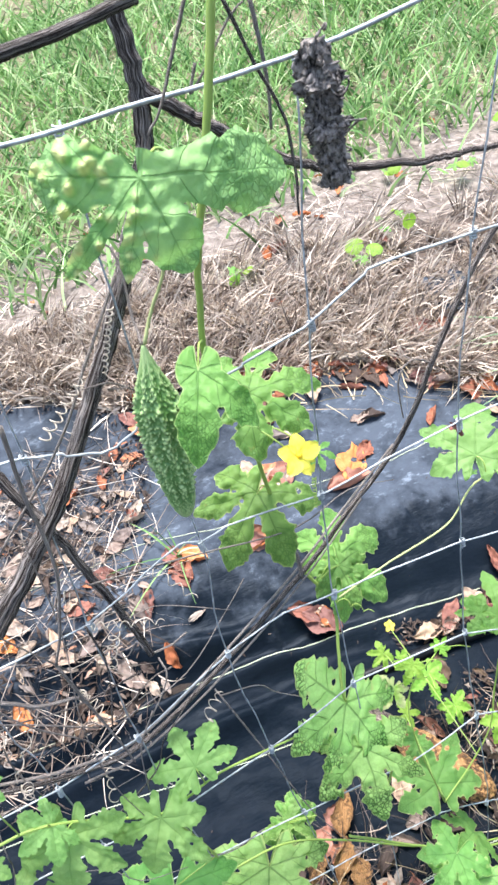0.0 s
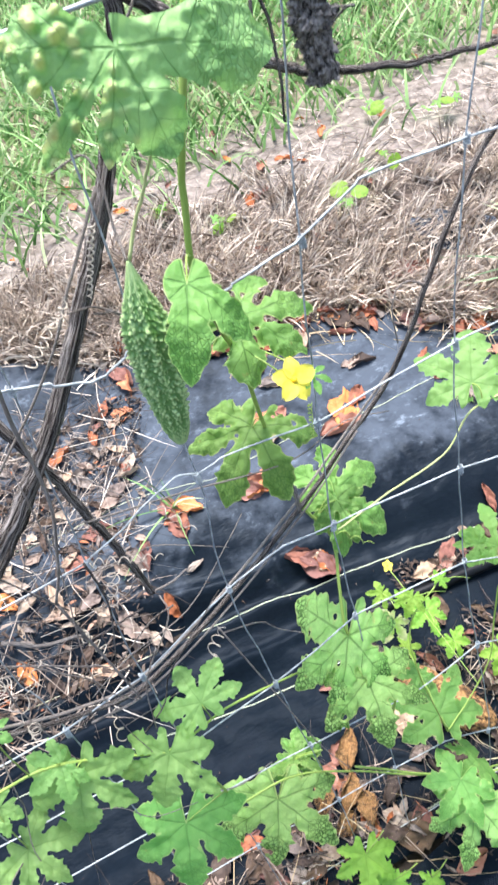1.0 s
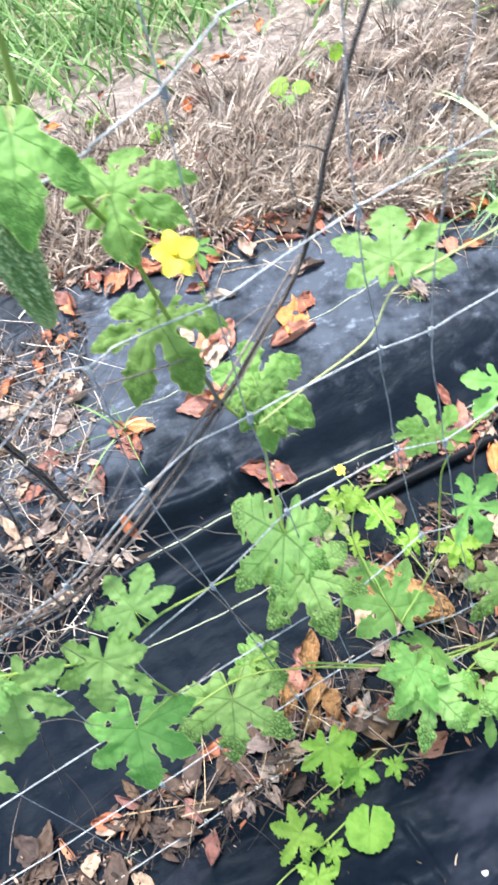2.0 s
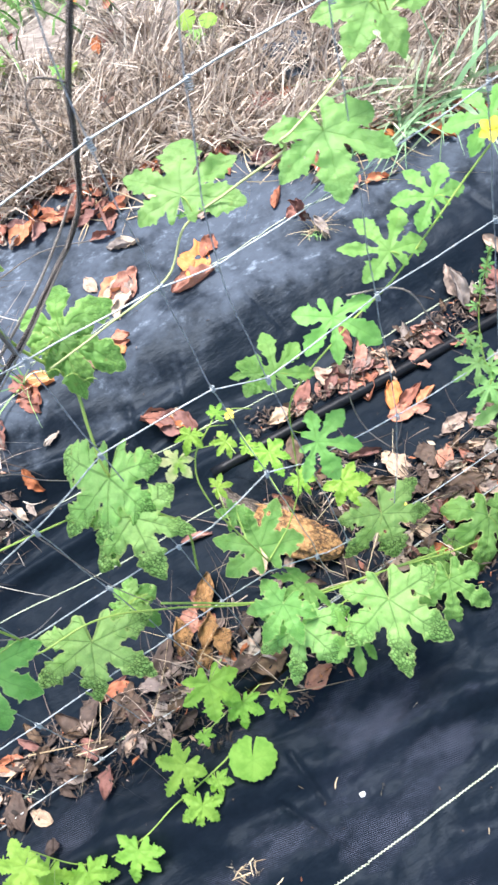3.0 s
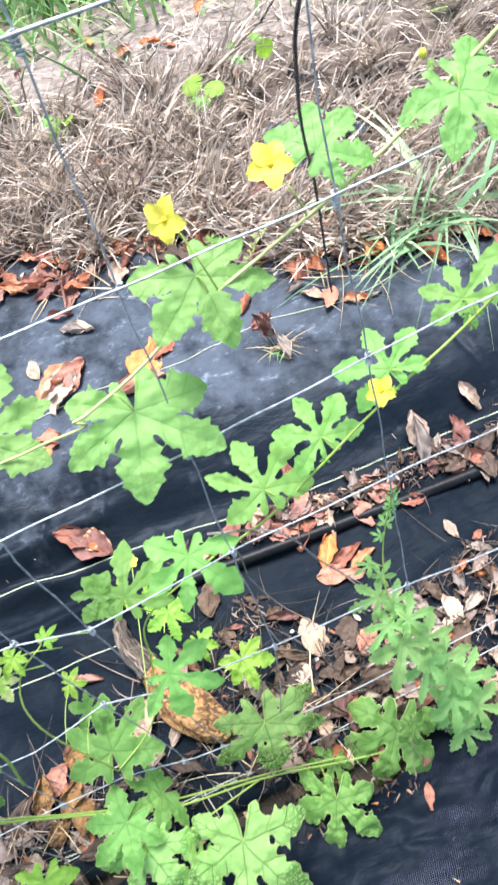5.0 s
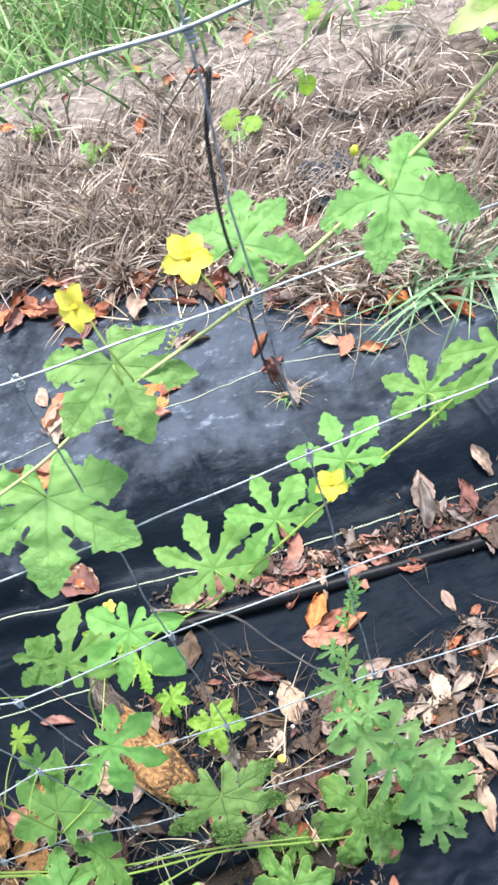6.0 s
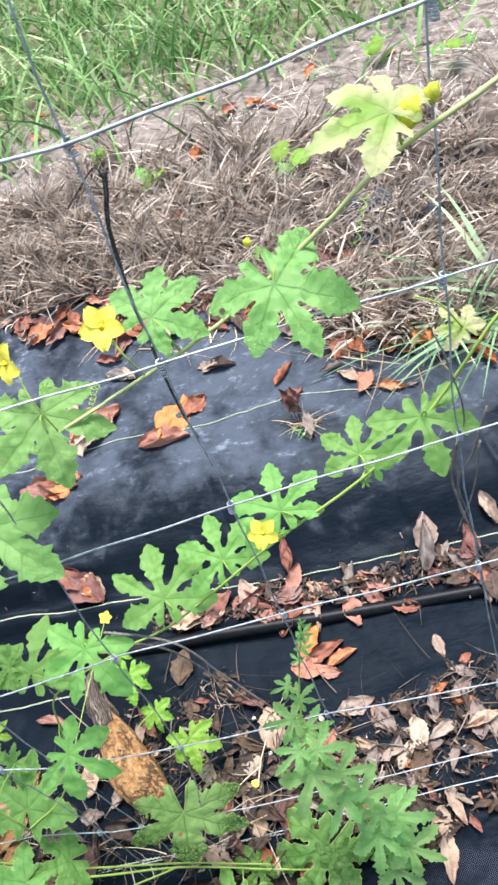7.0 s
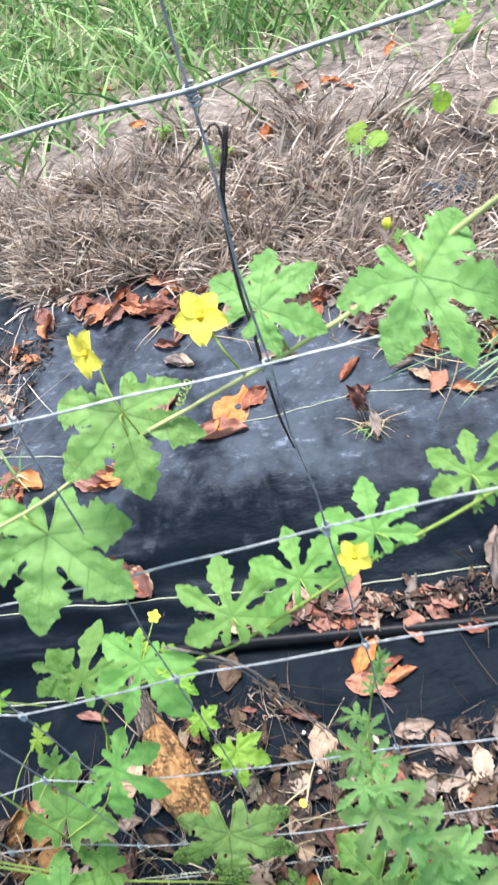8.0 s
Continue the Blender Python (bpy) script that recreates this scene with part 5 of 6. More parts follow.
stem(dead_b, [(-0.130, 0.080, 0.640), (-0.130, 0.075, 0.678), (-0.133, 0.075, 0.701)], 0.0028, 0.0020, "branch", bark_pale)
stem(dead_b, [(0.066, 0.080, 0.873), (0.041, 0.070, 0.892), (0.025, 0.070, 0.886), (0.019, 0.070, 0.863), (0.022, 0.070, 0.824)], 0.0012, 0.0008, "branch", bark_pale)
dead_c = thing("dead_twig", (0.5, 0.03, -0.2), "dark broken dead twig stuck through the wire fence", "twig")
stem(dead_c, [(0.501, 0.030, 0.991), (0.491, 0.030, 0.963), (0.486, 0.030, 0.936), (0.483, 0.030, 0.896), (0.483, 0.025, 0.840), (0.483, 0.030, 0.783), (0.486, 0.040, 0.737)], 0.0019, 0.0008, "twig", bark)
stem(dead_c, [(0.498, 0.030, 0.981), (0.494, 0.030, 0.994), (0.468, 0.030, 0.974)], 0.0008, 0.0006, "twig", bark)
dead_e = thing("dead_twig", (0.3, 0.3, -0.1), "bare grey dead stem lying across the fabric below the vine", "twig")
stem(dead_e, [(0.303, 0.060, 0.412), (0.306, 0.120, 0.282), (0.303, 0.180, 0.121), (0.328, 0.200, -0.028), (0.371, 0.190, -0.128)], 0.0016, 0.0012, "twig", bark_pale)
stem(dead_e, [(0.371, 0.190, -0.128), (0.381, 0.180, -0.184), (0.386, 0.170, -0.218)], 0.0010, 0.0007, "twig", bark_pale)
dead_f = thing("dead_twig", (0.72, 0.01, -0.1), "twisted pale dead stem wound along the fence stay wire", "twig")
stem(dead_f, [(0.738, 0.012, 0.705), (0.724, 0.010, 0.654), (0.708, 0.010, 0.620), (0.709, 0.010, 0.571), (0.722, 0.012, 0.519), (0.725, 0.010, 0.462), (0.736, 0.012, 0.376), (0.745, 0.012, 0.304)], 0.0013, 0.0010, "twig", bark_pale)
stem(dead_f, [(0.707, 0.008, 0.670), (0.708, 0.008, 0.605), (0.718, 0.009, 0.545), (0.724, 0.009, 0.486)], 0.0009, 0.0007, "twig", bark_pale)
stem(dead_f, [(0.700, 0.020, 0.794), (0.709, 0.012, 0.755), (0.717, 0.010, 0.701), (0.707, 0.009, 0.662)], 0.0009, 0.0008, "twig", bark_pale)
dead_d = thing("dead_vine_tangle", (-0.45, 0.0, -0.2), "tangle of thin grey dead vine stems and tendrils on the fence", "vine")
stem(dead_d, [(-0.144, -0.020, 1.270), (-0.173, -0.020, 1.218), (-0.189, -0.020, 1.199)], 0.0013, 0.0009, "twig", bark_pale)
stem(dead_d, [(-0.107, 0.030, 1.258), (-0.092, 0.030, 1.213), (-0.077, 0.030, 1.175), (-0.074, 0.030, 1.137), (-0.077, 0.030, 1.098)], 0.0015, 0.0010, "twig", bark)
stem(dead_d, [(-0.084, 0.040, 1.253), (-0.081, 0.040, 1.206), (-0.084, 0.040, 1.164)], 0.0017, 0.0012, "twig", bark_pale)
stem(dead_d, [(-0.134, 0.030, 1.224), (-0.141, 0.030, 1.206), (-0.107, 0.030, 1.241), (-0.092, 0.030, 1.251)], 0.0012, 0.0008, "twig", bark_pale)
stem(dead_d, [(-0.233, 0.010, 1.110), (-0.280, -0.010, 1.056), (-0.324, -0.020, 1.002), (-0.397, -0.030, 0.936)], 0.0014, 0.0010, "twig", bark_pale)
stem(dead_d, [(-0.351, -0.030, 1.045), (-0.358, -0.030, 0.986), (-0.363, -0.030, 0.906), (-0.384, -0.030, 0.837), (-0.404, -0.030, 0.792)], 0.0019, 0.0013, "twig", bark_pale)
stem(dead_d, [(-0.327, 0.030, 0.683), (-0.307, 0.020, 0.694), (-0.284, 0.020, 0.703)], 0.0014, 0.0010, "twig", bark_pale)
stem(dead_d, [(-0.322, 0.020, 0.684), (-0.321, 0.000, 0.673), (-0.353, 0.000, 0.621)], 0.0011, 0.0008, "twig", bark_pale)
stem(dead_d, [(-0.463, -0.030, 0.777), (-0.436, -0.030, 0.750), (-0.406, -0.030, 0.740), (-0.396, -0.030, 0.724)], 0.0020, 0.0014, "twig", bark_pale)
stem(dead_d, [(-0.367, -0.020, 0.814), (-0.366, -0.020, 0.752), (-0.391, -0.020, 0.659)], 0.0012, 0.0008, "twig", bark)
stem(dead_d, [(-0.404, -0.030, 0.792), (-0.391, -0.030, 0.664), (-0.386, -0.030, 0.603)], 0.0016, 0.0011, "twig", bark_pale)
stem(dead_d, [(-0.349, -0.010, 0.644), (-0.379, -0.010, 0.587), (-0.393, -0.010, 0.509)], 0.0010, 0.0007, "twig", bark_pale)
stem(dead_d, [(-0.237, -0.040, 1.073), (-0.235, -0.020, 1.086), (-0.233, 0.000, 1.131), (-0.259, 0.010, 1.128)], 0.0012, 0.0008, "twig", bark_pale)
stem(dead_d, [(-0.249, 0.010, 1.011), (-0.268, 0.000, 1.031), (-0.288, -0.010, 1.039)], 0.0010, 0.0007, "twig", bark_pale)
stem(dead_d, [(-0.490, -0.020, 0.710), (-0.494, -0.020, 0.658), (-0.488, -0.020, 0.605)], 0.0009, 0.0006, "twig", bark_pale)
stem(dead_d, [(-0.270, -0.000, 1.026), (-0.253, 0.000, 1.021)], 0.0010, 0.0007, "twig", bark_pale)
stem(dead_d, [(0.284, 0.050, 0.468), (0.362, 0.030, 0.437), (0.399, 0.020, 0.348), (0.440, 0.000, 0.285)], 0.0016, 0.0011, "twig", bark_pale)
stem(dead_d, [(0.722, 0.050, 0.630), (0.716, 0.060, 0.561), (0.731, 0.060, 0.475), (0.749, 0.060, 0.398)], 0.0016, 0.0011, "twig", bark_pale)
stem(dead_d, [(0.744, 0.050, 0.621), (0.740, 0.060, 0.542), (0.724, 0.080, 0.441)], 0.0012, 0.0008, "twig", bark_pale)
stem(dead_d, [(0.146, -0.140, -0.341), (0.212, -0.140, -0.430), (0.269, -0.120, -0.480)], 0.0013, 0.0009, "twig", bark_pale)
stem(dead_d, [(-0.386, -0.020, 0.347), (-0.345, -0.020, 0.307), (-0.285, -0.020, 0.320)], 0.0010, 0.0007, "twig", bark_pale)
coil(dead_d, (-0.328, -0.020, 1.016), (-0.284, -0.020, 1.054), 0.0042, 7, 0.0007)
coil(dead_d, (-0.247, 0.000, 1.090), (-0.268, 0.000, 1.038), 0.0026, 11, 0.0007)
coil(dead_d, (-0.260, 0.000, 1.106), (-0.276, 0.000, 1.074), 0.0030, 5, 0.0007)
coil(vine_a, (-0.120, -0.010, 0.866), (-0.120, 0.000, 0.817), 0.0020, 9, 0.0006)
coil(dead_d, (-0.363, -0.020, 0.811), (-0.300, -0.020, 0.778), 0.0040, 6, 0.0006)
coil(vine_a, (-0.114, 0.020, 0.653), (-0.068, 0.020, 0.597), 0.0040, 3, 0.0006)
coil(vine_c, (0.433, 0.020, 0.842), (0.415, 0.030, 0.812), 0.0030, 5, 0.0006)
coil(vine_c, (0.661, 0.020, 0.927), (0.649, 0.020, 0.889), 0.0030, 5, 0.0006)
coil(dead_d, (-0.348, -0.010, 0.781), (-0.366, -0.010, 0.729), 0.0060, 4, 0.0006)
dry_clump((-0.073, -0.030, 1.226), (-0.068, -0.030, 1.133))
dead_leaf("o", (0.245, 0.821, 0.037), (0.333, 0.936, 0.062), 1.00)
dead_leaf("o", (0.187, 0.823, 0.038), (0.328, 0.810, 0.035), 0.90)
dead_leaf("b", (0.381, 1.011, 0.078), (0.460, 0.991, 0.074), 1.00)
dead_leaf("r", (-0.021, 0.569, -0.069), (0.049, 0.507, -0.101), 1.10)
dead_leaf("p", (0.745, 0.395, -0.120), (0.765, 0.475, -0.050), 0.62)
dead_leaf("o", (0.606, 0.415, -0.139), (0.647, 0.351, -0.158), 0.70)
dead_leaf("r", (0.647, 0.351, -0.158), (0.715, 0.339, -0.161), 0.60)
dead_leaf("o", (0.468, 0.261, -0.177), (0.522, 0.254, -0.178), 0.70)
dead_leaf("o", (0.475, 0.388, -0.147), (0.518, 0.389, -0.147), 0.80)
dead_leaf("r", (0.359, 0.429, -0.135), (0.428, 0.400, -0.144), 1.00)
dead_leaf("r", (0.450, 0.289, -0.174), (0.540, 0.314, -0.168), 0.50)
dead_leaf("t", (0.495, 0.443, -0.131), (0.550, 0.393, -0.146), 0.70)
dead_leaf("t", (0.227, 0.444, -0.131), (0.271, 0.402, -0.143), 0.60)
dead_leaf("o", (0.046, 0.886, 0.051), (0.165, 0.968, 0.069), 0.80)
dead_leaf("t", (0.030, 0.874, 0.049), (0.095, 0.956, 0.066), 0.80)
dead_leaf("o", (-0.090, 0.782, 0.029), (0.032, 0.760, 0.024), 0.90)
dead_leaf("o", (-0.017, 0.799, 0.032), (0.041, 0.789, 0.030), 0.90)
dead_leaf("p", (0.135, 1.082, 0.092), (0.201, 1.029, 0.082), 0.70)
dead_leaf("r", (0.542, 0.890, 0.052), (0.596, 0.941, 0.063), 0.80)
dead_leaf("r", (0.544, 0.837, 0.041), (0.604, 0.851, 0.044), 0.80)
dead_leaf("t", (0.692, 0.871, 0.048), (0.739, 0.837, 0.041), 0.90)
dead_leaf("o", (0.771, 0.809, 0.035), (0.832, 0.787, 0.030), 0.80)
dead_leaf("p", (0.832, 0.787, 0.030), (0.867, 0.792, 0.031), 0.60)
dead_leaf("r", (0.310, 1.232, 0.122), (0.391, 1.287, 0.133), 1.00)
dead_leaf("o", (0.178, 1.316, 0.141), (0.238, 1.324, 0.143), 1.00)
dead_leaf("r", (-0.137, 1.318, 0.141), (-0.068, 1.323, 0.143), 0.90)
dead_leaf("r", (-0.085, 1.319, 0.142), (-0.000, 1.309, 0.139), 0.90)
dead_leaf("r", (0.475, 1.820, 0.264), (0.516, 1.912, 0.281), 0.90)
dead_leaf("o", (0.520, 1.576, 0.219), (0.553, 1.612, 0.228), 0.80)
dead_leaf("o", (0.560, 1.560, 0.214), (0.596, 1.521, 0.202), 0.80)
dead_leaf("r", (0.687, 2.068, 0.305), (0.749, 2.026, 0.299), 0.70)
dead_leaf("r", (0.788, 1.232, 0.122), (0.855, 1.248, 0.126), 1.20)
dead_leaf("r", (0.740, 1.230, 0.122), (0.788, 1.232, 0.122), 1.00)
dead_leaf("t", (0.900, 0.516, -0.096), (0.913, 0.456, -0.126), 0.60)
dead_leaf("t", (0.495, 0.181, -0.186), (0.570, 0.190, -0.185), 0.80)
dead_leaf("r", (0.559, 0.171, -0.188), (0.579, 0.124, -0.193), 0.70)
dead_leaf("p", (0.739, 0.149, -0.190), (0.751, 0.095, -0.197), 1.00)
dead_leaf("o", (0.706, 0.147, -0.190), (0.757, 0.140, -0.191), 0.80)
dead_leaf("t", (0.718, 0.280, -0.175), (0.724, 0.231, -0.180), 0.70)
dead_leaf("t", (0.583, 0.034, -0.204), (0.630, 0.019, -0.206), 0.80)
dead_leaf("o", (-0.046, -0.101, -0.228), (-0.007, -0.106, -0.230), 0.90)
dead_leaf("o", (0.108, 0.976, 0.071), (0.014, 0.891, 0.052), 0.80)
dead_leaf("t", (0.122, 0.953, 0.066), (0.105, 0.886, 0.051), 0.70)
dead_leaf("p", (0.121, 1.076, 0.091), (0.182, 1.038, 0.083), 0.80)
dead_leaf("r", (0.124, 1.353, 0.152), (0.167, 1.251, 0.126), 1.10)
dead_leaf("r", (0.043, 1.261, 0.128), (0.150, 1.252, 0.126), 1.00)
dead_leaf("o", (0.192, 1.243, 0.125), (0.149, 1.117, 0.099), 0.80)
dead_leaf("r", (0.096, 1.136, 0.103), (0.167, 1.115, 0.099), 0.60)
dead_leaf("o", (-0.172, 0.162, -0.189), (-0.111, 0.197, -0.185), 1.20)
dead_leaf("o", (-0.223, 0.123, -0.194), (-0.171, 0.165, -0.188), 1.10)
dead_leaf("o", (-0.192, 0.103, -0.196), (-0.142, 0.127, -0.193), 1.10)
dead_leaf("r", (-0.254, 0.091, -0.197), (-0.215, 0.079, -0.199), 1.00)
dead_leaf("o", (-0.168, 0.083, -0.198), (-0.127, 0.070, -0.200), 0.90)
dead_leaf("r", (-0.166, 0.061, -0.201), (-0.163, -0.008, -0.210), 0.70)
dead_leaf("t", (-0.368, -0.019, -0.212), (-0.437, -0.001, -0.208), 0.90)
dead_leaf("t", (-0.505, -0.008, -0.210), (-0.564, 0.040, -0.203), 0.90)
dead_leaf("t", (-0.339, 0.013, -0.207), (-0.333, -0.052, -0.219), 0.60)
dead_leaf("t", (-0.523, 0.077, -0.199), (-0.458, 0.074, -0.199), 0.60)
dead_leaf("t", (-0.603, -0.041, -0.217), (-0.631, -0.002, -0.209), 0.90)
dead_leaf("r", (-0.050, 0.581, -0.064), (0.037, 0.545, -0.081), 1.00)
dead_leaf("r", (-0.249, 0.779, 0.028), (-0.240, 0.706, -0.000), 1.00)
dead_leaf("o", (-0.107, 0.773, 0.027), (-0.008, 0.733, 0.013), 0.70)
dead_leaf("o", (-0.125, 0.306, -0.170), (-0.055, 0.282, -0.174), 0.60)
dead_leaf("o", (0.434, -0.134, -0.235), (0.419, -0.174, -0.243), 0.60)
dead_leaf("r", (-0.257, 0.796, 0.032), (-0.228, 0.719, 0.006), 1.00)
dead_leaf("o", (-0.239, 0.805, 0.034), (-0.174, 0.754, 0.023), 1.00)
dead_leaf("r", (-0.257, 0.841, 0.041), (-0.248, 0.741, 0.017), 0.80)
dead_leaf("o", (-0.281, 1.198, 0.115), (-0.219, 1.176, 0.111), 0.90)
dead_leaf("t", (0.010, 0.909, 0.056), (0.064, 0.881, 0.050), 1.00)
dead_leaf("r", (0.672, 1.255, 0.127), (0.798, 1.258, 0.128), 1.10)
dead_leaf("r", (0.553, 1.295, 0.135), (0.627, 1.282, 0.132), 1.00)
dead_leaf("t", (0.397, 1.019, 0.080), (0.359, 1.016, 0.079), 1.00)
dead_leaf("r", (0.396, 1.152, 0.106), (0.462, 1.100, 0.096), 0.80)
dead_leaf("o", (0.542, 2.234, 0.326), (0.542, 2.174, 0.318), 1.00)
dead_leaf("r", (0.513, 1.863, 0.272), (0.580, 1.907, 0.280), 1.00)
dead_leaf("o", (0.605, 2.038, 0.301), (0.651, 2.086, 0.307), 1.00)
dead_leaf("t", (-0.577, 0.555, -0.076), (-0.503, 0.538, -0.085), 0.90)
dead_leaf("o", (-0.685, 0.587, -0.060), (-0.707, 0.643, -0.032), 0.90)
dead_leaf("r", (-0.471, 0.832, 0.040), (-0.384, 0.824, 0.038), 1.00)
dead_leaf("r", (-0.532, 0.763, 0.025), (-0.461, 0.760, 0.024), 1.00)
dead_leaf("t", (-0.664, 0.963, 0.068), (-0.586, 0.979, 0.071), 0.90)
dead_leaf("o", (-0.710, 0.785, 0.030), (-0.665, 0.736, 0.015), 0.90)
dead_leaf("t", (0.050, 0.527, -0.090), (-0.018, 0.567, -0.070), 0.90)
dead_leaf("r", (0.013, 0.568, -0.070), (0.044, 0.516, -0.096), 1.00)
dead_leaf("t", (-0.381, 0.740, 0.016), (-0.351, 0.688, -0.010), 0.90)
stem(dead_b, [(0.022, 0.100, 0.766), (-0.050, 0.099, 0.705), (-0.138, 0.074, 0.660), (-0.258, 0.045, 0.610), (-0.381, 0.014, 0.576), (-0.456, -0.006, 0.608), (-0.526, -0.016, 0.651)], 0.0016, 0.0020, "branch", bark_pale)
stem(dead_b, [(-0.027, 0.103, 0.701), (-0.128, 0.072, 0.645), (-0.250, 0.043, 0.588), (-0.377, 0.012, 0.553), (-0.450, -0.006, 0.571)], 0.0012, 0.0014, "branch", bark_pale)
dead_leaf("o", (-0.065, -0.104, -0.225), (0.002, -0.101, -0.220), 0.90)
dead_leaf("o", (0.371, 0.398, -0.140), (0.442, 0.378, -0.142), 0.80)
dead_leaf("o", (0.446, 0.295, -0.169), (0.498, 0.372, -0.143), 0.90)
dead_leaf("r", (0.419, 0.352, -0.153), (0.453, 0.418, -0.130), 0.80)
dead_leaf("o", (0.514, 0.362, -0.151), (0.567, 0.362, -0.147), 0.80)
dead_leaf("o", (0.424, 0.284, -0.170), (0.499, 0.263, -0.168), 0.90)
dead_leaf("o", (0.495, 0.269, -0.172), (0.562, 0.290, -0.165), 0.80)
dead_leaf("r", (0.464, 0.406, -0.138), (0.514, 0.395, -0.137), 0.80)
dead_leaf("p", (0.112, 0.954, 0.070), (0.030, 0.843, 0.050), 0.90)
dead_leaf("t", (0.030, 0.960, 0.071), (0.026, 1.023, 0.089), 0.90)
dead_leaf("o", (0.015, 0.743, 0.022), (-0.066, 0.732, 0.021), 0.90)
dead_leaf("r", (0.307, 0.865, 0.051), (0.368, 0.924, 0.067), 0.80)
dead_leaf("t", (0.373, 0.994, 0.079), (0.421, 1.019, 0.088), 0.90)
dead_leaf("p", (0.417, 0.435, -0.129), (0.471, 0.423, -0.129), 0.70)
dead_leaf("t", (0.568, 0.364, -0.150), (0.630, 0.363, -0.146), 0.70)
dead_leaf("t", (0.600, 0.781, 0.042), (0.586, 0.720, 0.013), 0.45)
dead_leaf("r", (0.570, 0.785, 0.055), (0.548, 0.800, 0.125), 0.70)
dead_leaf("r", (0.578, 0.790, 0.055), (0.570, 0.812, 0.110), 0.60)
dead_leaf("b", (0.585, 0.780, 0.055), (0.560, 0.770, 0.085), 0.80)
dead_leaf("p", (0.592, 0.775, 0.060), (0.594, 0.715, 0.035), 0.55)
gourd((0.034, 0.282, -0.125), (0.148, 0.065, -0.156), 0.053, [(0.047, 0.239, -0.130), (0.020, 0.291, -0.124), (0.011, 0.334, -0.119), (0.014, 0.376, -0.126)])
fruit_scraps([((-.155, .134), (-.110, .205), 1.1), ((-.242, .084), (-.212, .158), 1.2), ((-.193, .068), (-.150, .130), 1.1), ((-.144, .087), (-.160, .020), .9), ((-.229, .039), (-.180, .060), 1.2)])


# ---- scattered litter ----
g2 = np.random.default_rng(41)


def wavy(x, y, f=5.0, s=0.0):
    return noise.noise((x * f + s, y * f, s))


def litter_top(x):
    """How far behind the fence the leaf litter reaches."""
    return float(np.interp(x, [-.9, -.12, .03, .28, .42, .6, 1.5], [.10, .11, .26, .31, .18, .20, .24]))


def scatter_leaf(style, x, y, L, width, joined=False):
    a = g2.uniform(0, 6.28)
    p = (x, y, surface(x, y) + .004)
    qx, qy = x + L * math.cos(a), y + L * math.sin(a)
    dead_leaf(style, p, (qx, qy, surface(qx, qy) + g2.uniform(.0, .02)), width, joined=joined)


for count in range(230):
    x = g2.uniform(-.9, 1.2)
    y = g2.triangular(-.10, .04, litter_top(x) + .03)
    if x < 0 and count % 3:
        continue
    scatter_leaf(g2.choice(list("orrttttbbbbbpp" if x < .25 else "oorrttpbbbbbbbbb" if x < .45 else "orttttpppppbbbb")), x, y, g2.uniform(.035, .075) if x < .25 else g2.uniform(.040, .085), g2.uniform(.5, 1.0), count >= 130)
for count in range(44):
    x = g2.uniform(-.85, -.05)
    y = g2.uniform(near_edge(x) - .02, litter_top(x))
    scatter_leaf(g2.choice(list("tbbbbbr")), x, y, g2.uniform(.035, .085), g2.uniform(.6, 1.1), count > 20)
for _ in range(1000):
    x = g2.uniform(-1.0, 1.3)
    y = g2.triangular(-.11, .06, litter_top(x) + .02)
    if wavy(x, y, 5, 9) < (-.30 if x < .1 else .18):
        scatter_leaf(g2.choice(list("rttpbbbbbbbb" if x < .25 else "rttppbbbbbbbb")), x, y, g2.uniform(.018, .046), g2.uniform(.45, 1.0), True)
for count in range(130):
    x = g2.uniform(-.2, 1.3)
    y = back_edge(x) + g2.normal(.0, .06)
    scatter_leaf(g2.choice(list("oorrrrttpb")), x, y, g2.uniform(.04, .105), g2.uniform(.6, 1.1), count > 60)
for count in range(170):
    x, y = g2.uniform(-1.05, -.22), g2.uniform(.50, 1.2)
    if x < -.36 + (y - .5) * .35 or count < 20:
        scatter_leaf(g2.choice(list("rttttppppbbb")), x, y, g2.uniform(.03, .075), g2.uniform(.45, 1.0), count > 60)
for count in range(95):
    x = g2.uniform(.22, 1.25)
    y = .425 - .075 * x + abs(g2.normal(0, .030))
    scatter_leaf(g2.choice(list("oorrttpbbb")), x, y, g2.uniform(.03, .080), g2.uniform(.5, 1.0), count > 30)
for _ in range(40):
    x, y = g2.uniform(-.4, 2.2), g2.uniform(1.4, 2.5)
    scatter_leaf(g2.choice(list("oorrtp")), x, y, g2.uniform(.03, .07), g2.uniform(.7, 1.2), True)
for style, (vs, fs) in LOOSE.items():
    place("fallen_leaves", mesh_of("fallen_leaves", vs, fs, DEAD[style]), label=DEAD_LABEL[style], category="dead leaves", kind="stuff")


def patch_left(x, y):
    """The littered patch under the dead vine, left of the clean cloth."""
    return x < -.44 + (y - .5) * .35 + .08 * wavy(x, y, 6, 2)


